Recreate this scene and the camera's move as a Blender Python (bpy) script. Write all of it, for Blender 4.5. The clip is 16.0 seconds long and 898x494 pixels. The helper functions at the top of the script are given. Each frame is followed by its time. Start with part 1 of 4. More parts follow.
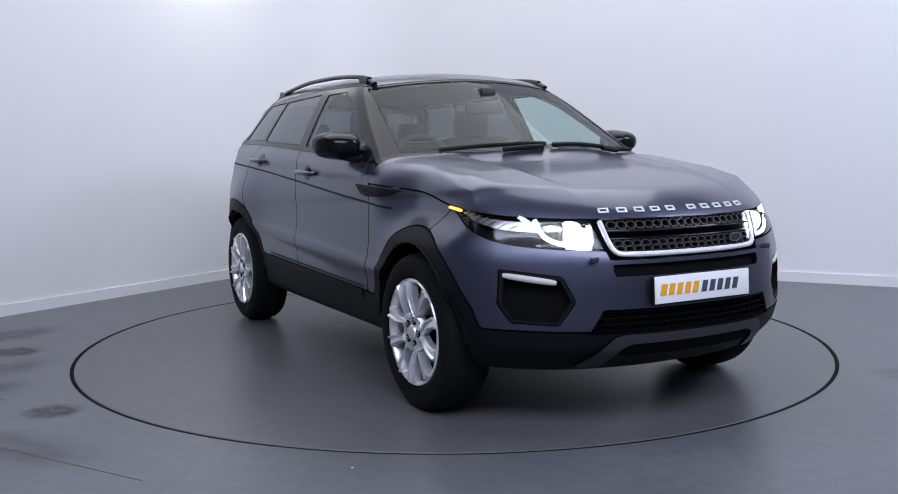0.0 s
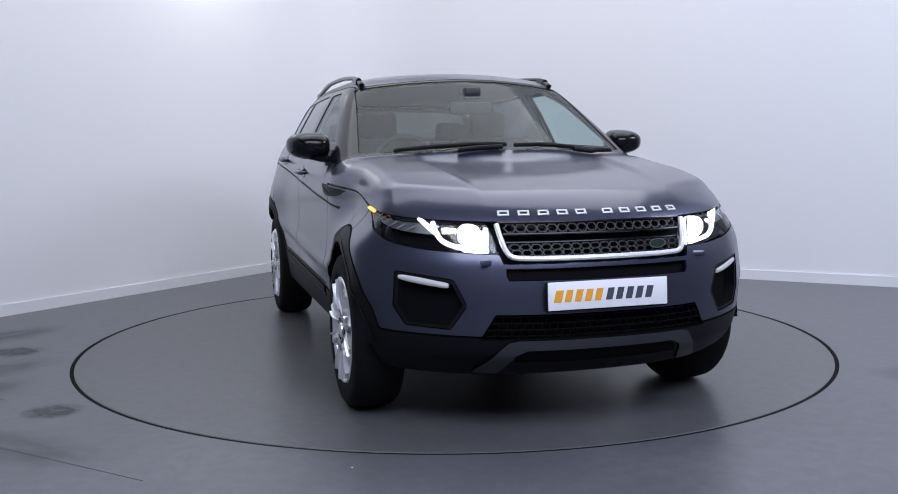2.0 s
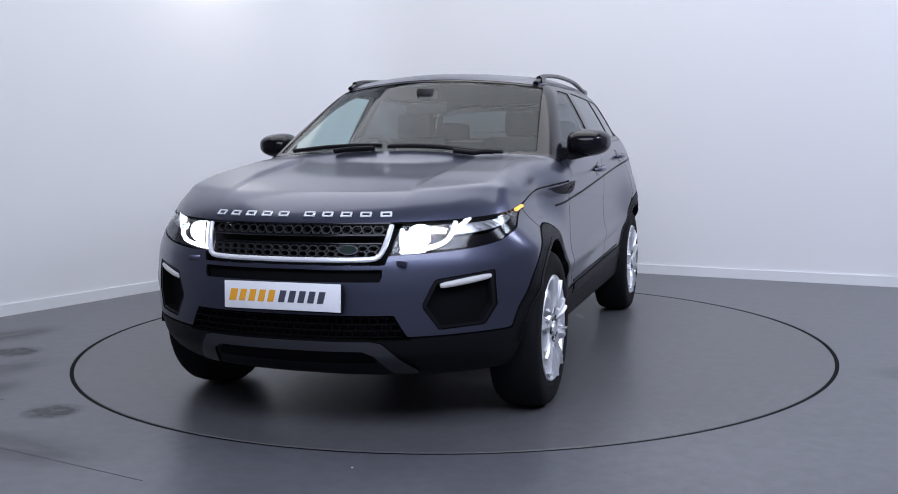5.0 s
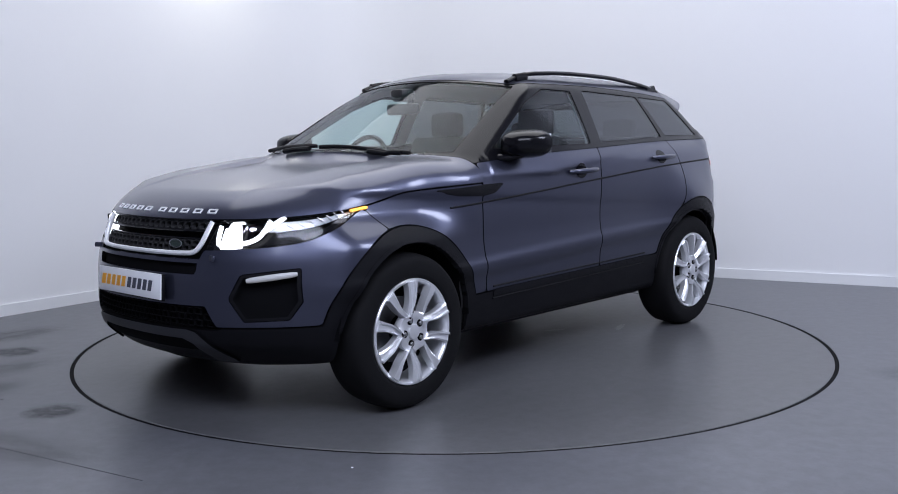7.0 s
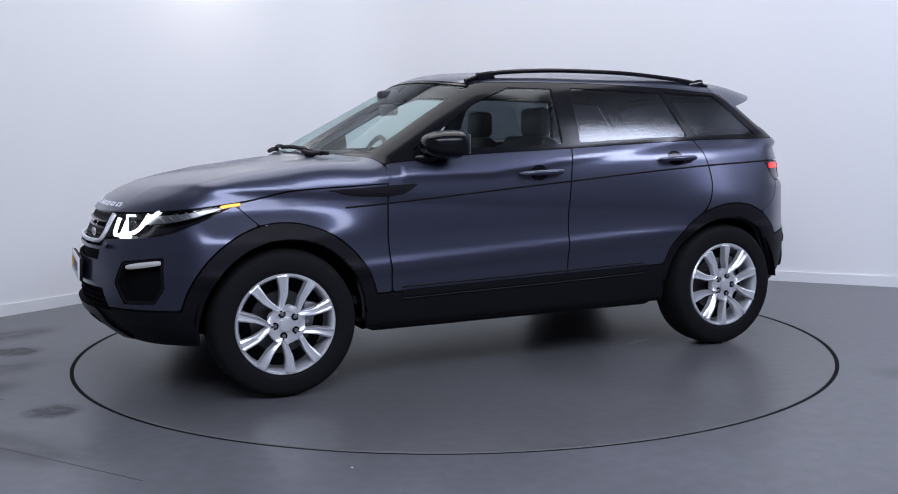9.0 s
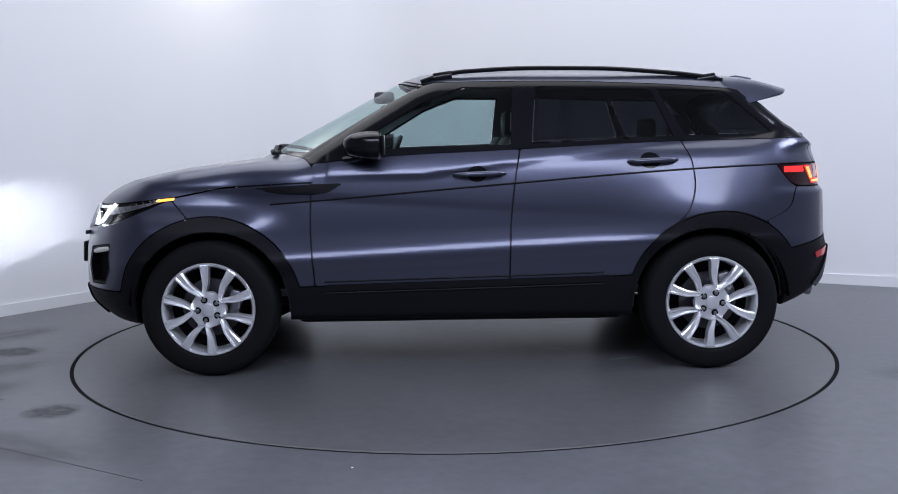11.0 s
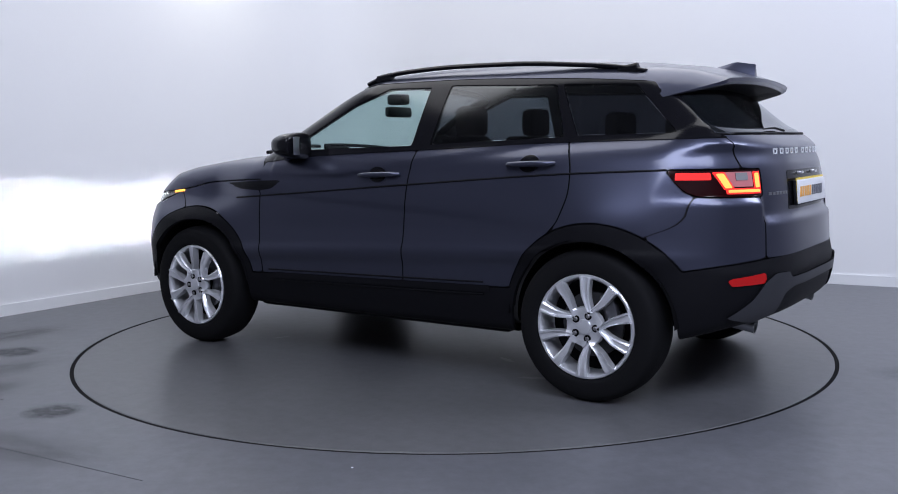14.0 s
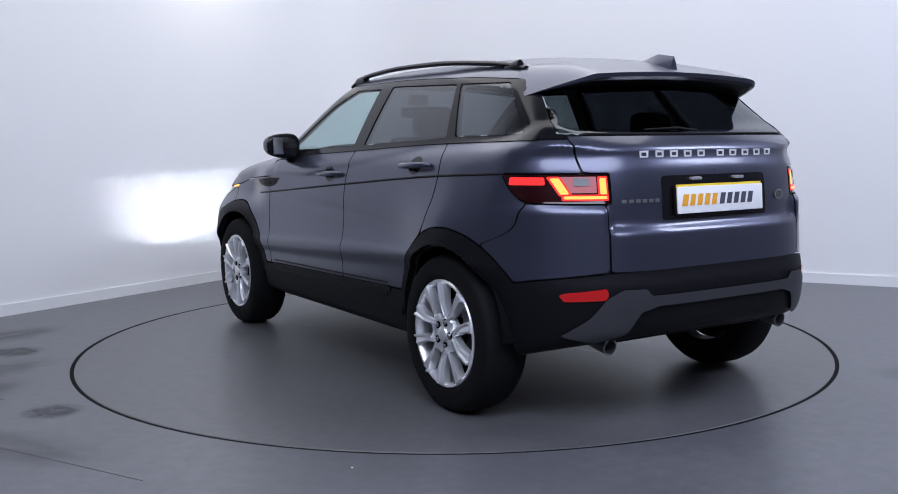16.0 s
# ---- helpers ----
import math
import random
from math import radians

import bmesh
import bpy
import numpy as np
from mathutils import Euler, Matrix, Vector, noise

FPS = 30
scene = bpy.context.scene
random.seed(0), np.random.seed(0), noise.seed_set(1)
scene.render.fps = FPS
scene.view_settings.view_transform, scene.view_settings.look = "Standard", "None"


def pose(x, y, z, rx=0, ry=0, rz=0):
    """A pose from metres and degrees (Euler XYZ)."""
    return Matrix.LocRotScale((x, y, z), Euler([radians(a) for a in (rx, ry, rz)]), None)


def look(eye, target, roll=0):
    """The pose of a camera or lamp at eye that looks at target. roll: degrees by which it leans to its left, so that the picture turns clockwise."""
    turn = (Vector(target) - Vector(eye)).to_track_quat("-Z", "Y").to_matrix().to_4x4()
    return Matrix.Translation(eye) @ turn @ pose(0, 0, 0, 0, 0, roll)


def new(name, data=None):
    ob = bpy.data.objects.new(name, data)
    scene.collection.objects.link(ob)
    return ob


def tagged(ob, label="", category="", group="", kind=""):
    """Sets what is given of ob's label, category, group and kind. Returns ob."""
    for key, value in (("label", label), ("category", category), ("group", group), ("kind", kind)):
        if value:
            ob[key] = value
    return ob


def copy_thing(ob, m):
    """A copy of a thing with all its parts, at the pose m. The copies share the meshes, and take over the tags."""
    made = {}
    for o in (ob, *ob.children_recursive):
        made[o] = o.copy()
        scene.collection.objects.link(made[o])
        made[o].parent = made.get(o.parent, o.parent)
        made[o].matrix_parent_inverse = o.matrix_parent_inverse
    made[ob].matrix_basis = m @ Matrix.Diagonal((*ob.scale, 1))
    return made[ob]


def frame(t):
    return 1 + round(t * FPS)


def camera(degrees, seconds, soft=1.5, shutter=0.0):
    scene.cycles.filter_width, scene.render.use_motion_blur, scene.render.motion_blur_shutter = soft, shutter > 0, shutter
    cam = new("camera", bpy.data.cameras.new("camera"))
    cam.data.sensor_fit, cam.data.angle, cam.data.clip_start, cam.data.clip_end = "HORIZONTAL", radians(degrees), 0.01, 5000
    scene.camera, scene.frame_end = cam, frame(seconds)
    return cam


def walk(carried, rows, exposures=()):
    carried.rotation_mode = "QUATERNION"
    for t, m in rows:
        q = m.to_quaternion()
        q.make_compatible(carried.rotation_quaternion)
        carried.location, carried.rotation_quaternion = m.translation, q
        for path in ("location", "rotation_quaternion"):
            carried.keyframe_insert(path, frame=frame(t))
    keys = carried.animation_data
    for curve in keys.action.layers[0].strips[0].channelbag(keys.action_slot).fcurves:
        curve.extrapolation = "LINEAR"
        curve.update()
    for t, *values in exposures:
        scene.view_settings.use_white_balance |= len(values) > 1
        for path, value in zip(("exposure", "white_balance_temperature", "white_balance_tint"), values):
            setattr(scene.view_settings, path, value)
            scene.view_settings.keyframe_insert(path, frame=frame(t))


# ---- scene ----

# ---------------- camera ----------------
cam = camera(50.5, 16.0, soft=1.0)
EYE = look((0, -5.88, 1.226), (-0.00373, -4.88, 1.1153), -0.654)
walk(cam, [(0, EYE), (16, EYE)])

# heading of the car's nose in degrees, by time
TURN = [(0.0, -61.0), (0.5, -61.72), (1.0, -63.98), (1.5, -67.75), (2.0, -73.15), (2.5, -79.0)]
TURN += [(3.0, -85.2)]
TURN += [(t / 2, -79.0 - (t / 2 - 2.5) * 11.73) for t in range(7, 33)]

# ---------------- light ----------------
world = bpy.data.worlds.new("world")
scene.world = world
world.use_nodes = True
world.node_tree.nodes["Background"].inputs[0].default_value = (0.8, 0.86, 1.0, 1)
world.node_tree.nodes["Background"].inputs[1].default_value = 0.05
scene.view_settings.exposure = 0.44


def area_lamp(name, x, y, z, sx, sy, power, colour, target):
    data = bpy.data.lights.new(name, "AREA")
    data.shape, data.size, data.size_y, data.energy, data.color = "RECTANGLE", sx, sy, power, colour
    ob = new(name, data)
    ob.matrix_world = look((x, y, z), target)
    return ob


COOL, NEUTRAL = (0.75, 0.805, 1.0), (0.93, 0.945, 1.0)
# a broad bank over the back of the turntable, another over the aisle, a small lamp high on the left wall
area_lamp("ceiling_bank_rear", -0.1, 1.0, 4.5, 6.0, 4.4, 140, NEUTRAL, (-0.1, 1.01, 0))
area_lamp("ceiling_bank_front", 0.7, -5.2, 4.45, 6.8, 3.8, 480, COOL, (0.65, -3.6, 0.3))
# unseen fill lamp, added to brighten the right wall and floor
area_lamp("fill_right", 5.2, -1.6, 4.2, 2.0, 1.6, 128, COOL, (3.2, 2.0, 1.0))
area_lamp("wall_lamp", -1.95, 2.45, 3.05, 0.5, 0.12, 2.5, (1.0, 0.97, 0.84), (-2.35, 2.75, 2.3))

# ---------------- materials ----------------


def material(name, colour, rough=0.5, metal=0.0, vary=0.0, scale=8.0, bump=0.0, bscale=60.0, coat=0.0, emit=None, emit_strength=0.0,
             trans=0.0, ior=1.45, spec=0.5):
    m = bpy.data.materials.new(name)
    m.use_nodes = True
    nt = m.node_tree
    b = nt.nodes["Principled BSDF"]
    b.inputs["Base Color"].default_value = (*colour, 1)
    b.inputs["Roughness"].default_value = rough
    b.inputs["Metallic"].default_value = metal
    b.inputs["Coat Weight"].default_value = coat
    b.inputs["Coat Roughness"].default_value = 0.04
    b.inputs["Transmission Weight"].default_value = trans
    b.inputs["IOR"].default_value = ior
    b.inputs["Specular IOR Level"].default_value = spec
    if emit:
        b.inputs["Emission Color"].default_value = (*emit, 1)
        b.inputs["Emission Strength"].default_value = emit_strength
    tc = nt.nodes.new("ShaderNodeTexCoord")
    if vary:
        n = nt.nodes.new("ShaderNodeTexNoise")
        n.inputs["Scale"].default_value, n.inputs["Detail"].default_value = scale, 5
        nt.links.new(tc.outputs["Object"], n.inputs["Vector"])
        r = nt.nodes.new("ShaderNodeMix")
        r.data_type = "RGBA"
        r.inputs[6].default_value = (*[c * (1 - vary) for c in colour], 1)
        r.inputs[7].default_value = (*[min(1, c * (1 + vary)) for c in colour], 1)
        nt.links.new(n.outputs["Fac"], r.inputs[0])
        nt.links.new(r.outputs[2], b.inputs["Base Color"])
        q = nt.nodes.new("ShaderNodeMapRange")
        q.inputs[3].default_value, q.inputs[4].default_value = rough * (1 - vary * 0.5), min(1, rough * (1 + vary * 0.5))
        nt.links.new(n.outputs["Fac"], q.inputs[0])
        nt.links.new(q.outputs[0], b.inputs["Roughness"])
    if bump:
        n = nt.nodes.new("ShaderNodeTexNoise")
        n.inputs["Scale"].default_value, n.inputs["Detail"].default_value = bscale, 3
        nt.links.new(tc.outputs["Object"], n.inputs["Vector"])
        u = nt.nodes.new("ShaderNodeBump")
        u.inputs["Strength"].default_value, u.inputs["Distance"].default_value = bump, 0.004
        nt.links.new(n.outputs["Fac"], u.inputs["Height"])
        nt.links.new(u.outputs["Normal"], b.inputs["Normal"])
    return m


def paint_material():
    """Metallic grey paint: fine flakes under a clear coat."""
    m = material("metallic_grey_paint", (0.118, 0.122, 0.155), rough=0.37, metal=0.85, coat=0.7)
    nt = m.node_tree
    b = nt.nodes["Principled BSDF"]
    tc = nt.nodes.new("ShaderNodeTexCoord")
    v = nt.nodes.new("ShaderNodeTexVoronoi")
    v.inputs["Scale"].default_value = 1400
    nt.links.new(tc.outputs["Object"], v.inputs["Vector"])
    hsv = nt.nodes.new("ShaderNodeMix")
    hsv.data_type = "RGBA"
    hsv.inputs[6].default_value = (0.055, 0.060, 0.094, 1)
    hsv.inputs[7].default_value = (0.086, 0.092, 0.140, 1)
    nt.links.new(v.outputs["Color"], hsv.inputs[0])
    nt.links.new(hsv.outputs[2], b.inputs["Base Color"])
    b.inputs["Coat Roughness"].default_value = 0.13
    return m


def glass_material(name, tint, clear, rough=0.0, sheen=0.80, base=0.07):
    """Thin tinted glass: a share of clear, tinted passage under a mirror sheen."""
    m = bpy.data.materials.new(name)
    m.use_nodes = True
    nt = m.node_tree
    nt.nodes.remove(nt.nodes["Principled BSDF"])
    tr = nt.nodes.new("ShaderNodeBsdfTransparent")
    tr.inputs[0].default_value = (*[c * clear for c in tint], 1)
    gl = nt.nodes.new("ShaderNodeBsdfGlossy")
    gl.inputs["Roughness"].default_value = rough
    gl.inputs["Color"].default_value = (0.95, 0.97, 1, 1)
    lw = nt.nodes.new("ShaderNodeLayerWeight")
    lw.inputs[0].default_value = 0.5
    pw = nt.nodes.new("ShaderNodeMath")
    pw.operation = "POWER"
    pw.inputs[1].default_value = 4.5
    fr = nt.nodes.new("ShaderNodeMath")
    fr.operation = "MULTIPLY_ADD"
    fr.inputs[1].default_value, fr.inputs[2].default_value = sheen, base
    nt.links.new(lw.outputs["Facing"], pw.inputs[0])
    nt.links.new(pw.outputs[0], fr.inputs[0])
    mix = nt.nodes.new("ShaderNodeMixShader")
    nt.links.new(fr.outputs[0], mix.inputs[0])
    nt.links.new(tr.outputs[0], mix.inputs[1])
    nt.links.new(gl.outputs[0], mix.inputs[2])
    nt.links.new(mix.outputs[0], nt.nodes["Material Output"].inputs[0])
    return m


PAINT = paint_material()
BLACK_GLOSS = material("gloss_black_trim", (0.006, 0.006, 0.008), rough=0.16, coat=0.0, spec=0.32)
BLACK_PLASTIC = material("black_textured_plastic", (0.005, 0.005, 0.007), rough=0.5, vary=0.15, scale=20, bump=0.25, bscale=700, spec=0.18)
# near-black: holds the shade of openings and gaps in its colour
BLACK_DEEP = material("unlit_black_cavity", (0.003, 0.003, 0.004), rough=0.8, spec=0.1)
GREY_PLASTIC = material("grey_skid_plate", (0.046, 0.047, 0.055), rough=0.42, metal=0.3, vary=0.08, scale=14)
CHROME = material("satin_chrome", (0.78, 0.79, 0.82), rough=0.16, metal=1.0)
ALLOY = material("silver_alloy_paint", (0.86, 0.87, 0.90), rough=0.29, metal=0.7, vary=0.05, scale=30, coat=0.4)
ALLOY_DARK = material("shaded_barrel_metal", (0.22, 0.22, 0.24), rough=0.4, metal=0.8)
RUBBER = material("tyre_rubber", (0.003, 0.003, 0.004), rough=0.8, vary=0.2, scale=40, bump=0.2, bscale=300, spec=0.25)
STEEL = material("brake_steel", (0.10, 0.10, 0.105), rough=0.4, metal=0.9, vary=0.2, scale=25)
GLASS = glass_material("clear_green_glass", (0.80, 0.94, 0.90), 0.88, sheen=0.40, base=0.035)
GLASS_SIDE = glass_material("front_door_glass", (0.78, 0.92, 0.92), 0.80, rough=0.10, sheen=0.5, base=0.07)
GLASS_TINT = glass_material("privacy_glass", (0.78, 0.85, 1.0), 0.13, rough=0.12, base=0.09)
GLASS_REAR = glass_material("rear_privacy_glass", (0.80, 0.90, 0.95), 0.14)
LENS = glass_material("clear_lamp_lens", (1, 1, 1), 0.97, base=0.035)
LAMP_WHITE = material("lit_white_lamp", (0.9, 0.9, 0.9), emit=(0.86, 0.90, 1.0), emit_strength=1.5)
BEAM = material("lit_main_beam", (0.9, 0.9, 0.9), emit=(0.88, 0.92, 1.0), emit_strength=42000.0)
LAMP_BOWL = material("lamp_glare_bowl", (0.9, 0.9, 0.9), emit=(0.86, 0.90, 1.0), emit_strength=3.0)
LAMP_RED = material("lit_red_lamp", (0.5, 0.02, 0.015), rough=0.2, emit=(1.0, 0.03, 0.035), emit_strength=0.75)
LAMP_GLOW = material("lit_tail_light_guide", (0.6, 0.1, 0.05), rough=0.2, emit=(1.0, 0.27, 0.05), emit_strength=2.0)
LAMP_AMBER = material("lit_amber_marker", (0.6, 0.25, 0.03), rough=0.2, emit=(1.0, 0.42, 0.08), emit_strength=1.6)
RED_LENS = material("smoked_red_lens", (0.018, 0.002, 0.003), rough=0.12, coat=0.2)
CLOTH = material("dark_grey_leather", (0.016, 0.016, 0.018), rough=0.5, vary=0.2, scale=12)
HEADLINER = material("pale_grey_headliner", (0.42, 0.43, 0.42), rough=0.9, vary=0.05, scale=30)
TRIM_DARK = material("dark_cabin_plastic", (0.022, 0.022, 0.024), rough=0.5, vary=0.15, scale=20)
PLATE_WHITE = material("white_plate_acrylic", (0.82, 0.83, 0.86), rough=0.25, coat=0.4)
PLATE_ORANGE = material("orange_print", (0.78, 0.36, 0.03), rough=0.4)
PLATE_YELLOW = material("yellow_plate_acrylic", (0.75, 0.55, 0.04), rough=0.3)
# clear fog strip: weak emission stands in for light caught in its glass
LAMP_FOG = material("clear_fog_strip_glint", (0.42, 0.42, 0.44), rough=0.15, emit=(0.9, 0.94, 1.0), emit_strength=0.08)
GRILLE_GREY = material("dark_grey_grille", (0.012, 0.012, 0.014), rough=0.5)
BADGE = material("dark_green_badge", (0.02, 0.035, 0.03), rough=0.25, coat=0.6)
LETTER = material("bright_silver_letters", (0.80, 0.81, 0.84), rough=0.3, metal=0.25)
NUT = material("dark_steel_nut", (0.30, 0.30, 0.31), rough=0.35, metal=0.9)
CHROME_DULL = material("dull_chrome", (0.35, 0.36, 0.38), rough=0.3, metal=0.9)
LENS_GREY = material("clear_grey_lens", (0.45, 0.45, 0.47), rough=0.15, metal=0.5, coat=1.0)
LENS_PINK = material("pale_red_lens", (0.42, 0.16, 0.18), rough=0.2, coat=1.0, emit=(1.0, 0.22, 0.22), emit_strength=0.10)
# rear reflector, not a lamp: faint emission imitates the light it returns
REFL_GLOW = material("red_reflector_glow", (0.28, 0.004, 0.005), rough=0.2, emit=(1.0, 0.02, 0.02), emit_strength=0.09, coat=0.5)
PILLAR = material("grey_pillar_trim", (0.36, 0.38, 0.38), rough=0.8, vary=0.05, scale=20)
PLATE_GREY = material("dark_grey_print", (0.06, 0.065, 0.09), rough=0.4)


def wall_material():
    return material("white_painted_wall", (0.74, 0.745, 0.765), rough=0.62, vary=0.025, scale=0.9, bump=0.12, bscale=90)


def floor_material(name, colour, seed):
    """Sealed grey screed: cloudy tone, faint scuffs, uneven gloss."""
    m = material(name, colour, rough=0.34, vary=0.34, scale=1.1)
    nt = m.node_tree
    b = nt.nodes["Principled BSDF"]
    tc = nt.nodes.new("ShaderNodeTexCoord")
    mp = nt.nodes.new("ShaderNodeMapping")
    mp.inputs["Location"].default_value = (seed, seed * 2, 0)
    nt.links.new(tc.outputs["Object"], mp.inputs[0])
    base = b.inputs["Base Color"].links[0].from_socket
    n = nt.nodes.new("ShaderNodeTexNoise")
    n.inputs["Scale"].default_value, n.inputs["Detail"].default_value, n.inputs["Roughness"].default_value = 14, 8, 0.7
    nt.links.new(mp.outputs[0], n.inputs["Vector"])
    ramp = nt.nodes.new("ShaderNodeMapRange")
    ramp.inputs[1].default_value, ramp.inputs[2].default_value = 0.35, 0.7
    ramp.inputs[3].default_value, ramp.inputs[4].default_value = 0.80, 1.10
    nt.links.new(n.outputs["Fac"], ramp.inputs[0])
    mul = nt.nodes.new("ShaderNodeMix")
    mul.data_type, mul.blend_type = "RGBA", "MULTIPLY"
    mul.inputs[0].default_value = 1.0
    nt.links.new(base, mul.inputs[6])
    nt.links.new(ramp.outputs[0], mul.inputs[7])
    nt.links.new(mul.outputs[2], b.inputs["Base Color"])
    u = nt.nodes.new("ShaderNodeBump")
    u.inputs["Strength"].default_value, u.inputs["Distance"].default_value = 0.10, 0.002
    nt.links.new(n.outputs["Fac"], u.inputs["Height"])
    nt.links.new(u.outputs["Normal"], b.inputs["Normal"])
    return m


def soft_edged(name, colour, strength):
    """A worn patch on the floor that fades out towards its rim."""
    m = material(name, colour, rough=0.42)
    nt = m.node_tree
    b = nt.nodes["Principled BSDF"]
    tc = nt.nodes.new("ShaderNodeTexCoord")
    n = nt.nodes.new("ShaderNodeTexNoise")
    n.inputs["Scale"].default_value, n.inputs["Detail"].default_value = 3.0, 6
    ln = nt.nodes.new("ShaderNodeVectorMath")
    ln.operation = "LENGTH"
    nt.links.new(tc.outputs["Object"], ln.inputs[0])
    nt.links.new(tc.outputs["Object"], n.inputs["Vector"])
    mr = nt.nodes.new("ShaderNodeMapRange")
    mr.interpolation_type = "SMOOTHSTEP"
    mr.inputs[1].default_value, mr.inputs[2].default_value, mr.inputs[3].default_value, mr.inputs[4].default_value = 0.35, 0.95, strength, 0.0
    nt.links.new(ln.outputs["Value"], mr.inputs[0])
    k = nt.nodes.new("ShaderNodeMath")
    k.operation = "MULTIPLY"
    mm = nt.nodes.new("ShaderNodeMapRange")
    mm.inputs[1].default_value, mm.inputs[2].default_value = 0.25, 0.6
    nt.links.new(n.outputs["Fac"], mm.inputs[0])
    nt.links.new(mr.outputs[0], k.inputs[0])
    nt.links.new(mm.outputs[0], k.inputs[1])
    tr = nt.nodes.new("ShaderNodeBsdfTransparent")
    mix = nt.nodes.new("ShaderNodeMixShader")
    nt.links.new(k.outputs[0], mix.inputs[0])
    nt.links.new(tr.outputs[0], mix.inputs[1])
    nt.links.new(b.outputs[0], mix.inputs[2])
    nt.links.new(mix.outputs[0], nt.nodes["Material Output"].inputs[0])
    return m


WALL = wall_material()
FLOOR = floor_material("sealed_grey_floor", (0.105, 0.108, 0.122), 0)
DISC = floor_material("turntable_grey_floor", (0.098, 0.099, 0.106), 3.7)
STAIN = soft_edged("dark_floor_stain", (0.040, 0.042, 0.048), 0.85)
JOINT = material("dark_joint_filler", (0.055, 0.056, 0.062), rough=0.6)
SMEAR = soft_edged("dusty_floor_smear", (0.066, 0.066, 0.069), 0.36)
SCUFF = floor_material("pale_tyre_scuff", (0.19, 0.19, 0.195), 2.3)
WALL_DARK = material("grey_wall", (0.26, 0.26, 0.285), rough=0.7, vary=0.05, scale=1.5)
SKIRTING = material("white_skirting", (0.72, 0.73, 0.75), rough=0.4, vary=0.04, scale=6)
CEILING = material("grey_ceiling", (0.16, 0.165, 0.175), rough=0.9, vary=0.03, scale=2)

# ---------------- mesh helpers ----------------


def mesh_of(name, verts, faces, mat, normals=None, smooth=True):
    me = bpy.data.meshes.new(name)
    me.from_pydata([tuple(map(float, v)) for v in verts], [], [tuple(map(int, f)) for f in faces])
    me.materials.append(mat)
    if smooth:
        me.polygons.foreach_set("use_smooth", [True] * len(me.polygons))
    if normals is not None and len(me.vertices) == len(normals):
        me.normals_split_custom_set_from_vertices([tuple(map(float, n)) for n in normals])
    me.update()
    return me


def put(name, me, parent=None, label="", m=None):
    ob = new(name, me)
    if m is not None:
        ob.matrix_basis = m
    ob.parent = parent
    return tagged(ob, label)


def part(name, bm, mat, parent, label="", smooth=True, m=None):
    me = bpy.data.meshes.new(name)
    bm.to_mesh(me)
    bm.free()
    me.materials.append(mat)
    if smooth:
        me.polygons.foreach_set("use_smooth", [True] * len(me.polygons))
        me.set_sharp_from_angle(angle=radians(38))
    return put(name, me, parent, label, m)


def box(bm, cx, cy, cz, sx, sy, sz, bevel=0.0, m=None):
    mm = Matrix.LocRotScale((cx, cy, cz), None, (sx, sy, sz))
    if m is not None:
        mm = m @ mm
    g = bmesh.ops.create_cube(bm, size=1, matrix=mm)
    if bevel:
        es = {e for v in g["verts"] for e in v.link_edges}
        bmesh.ops.bevel(bm, geom=list(es), offset=bevel, segments=2, profile=0.5, affect="EDGES")
    return g


def lathe(bm, profile, n=64, axis="y"):
    """Turn a profile of (radius, offset along the axis) round the axis."""
    rings = []
    for r, o in profile:
        ring = []
        for i in range(n):
            a = 2 * math.pi * i / n
            p = (r * math.cos(a), o, r * math.sin(a)) if axis == "y" else (r * math.cos(a), r * math.sin(a), o)
            ring.append(bm.verts.new(p))
        rings.append(ring)
    for a, b in zip(rings, rings[1:]):
        for i in range(n):
            bm.faces.new((a[i], a[(i + 1) % n], b[(i + 1) % n], b[i]))
    bmesh.ops.recalc_face_normals(bm, faces=bm.faces)
    return rings


def tube(bm, pts, radius, n=10, flat=1.0):
    """A swept bar along pts; radius may be a list; flat squeezes it in height."""
    pts = [Vector(p) for p in pts]
    rs = radius if isinstance(radius, (list, tuple)) else [radius] * len(pts)
    rings = []
    for i, p in enumerate(pts):
        d = (pts[min(i + 1, len(pts) - 1)] - pts[max(i - 1, 0)]).normalized()
        side = d.cross(Vector((0, 0, 1)))
        side = side.normalized() if side.length > 1e-4 else Vector((1, 0, 0))
        up = side.cross(d)
        rings.append([bm.verts.new(p + rs[i] * (math.cos(2 * math.pi * k / n) * side + flat * math.sin(2 * math.pi * k / n) * up)) for k in range(n)])
    for a, b in zip(rings, rings[1:]):
        for i in range(n):
            bm.faces.new((a[i], a[(i + 1) % n], b[(i + 1) % n], b[i]))
    bm.faces.new(rings[0][::-1]), bm.faces.new(rings[-1])
    bmesh.ops.recalc_face_normals(bm, faces=bm.faces)


# ---------------- room ----------------
CORNER = Vector((-1.05, 4.28, 0))
ALONG_L, ALONG_R = Vector((-0.554, -0.833, 0)), Vector((0.887, -0.462, 0))
COVE, ROOM_H = 0.85, 4.7


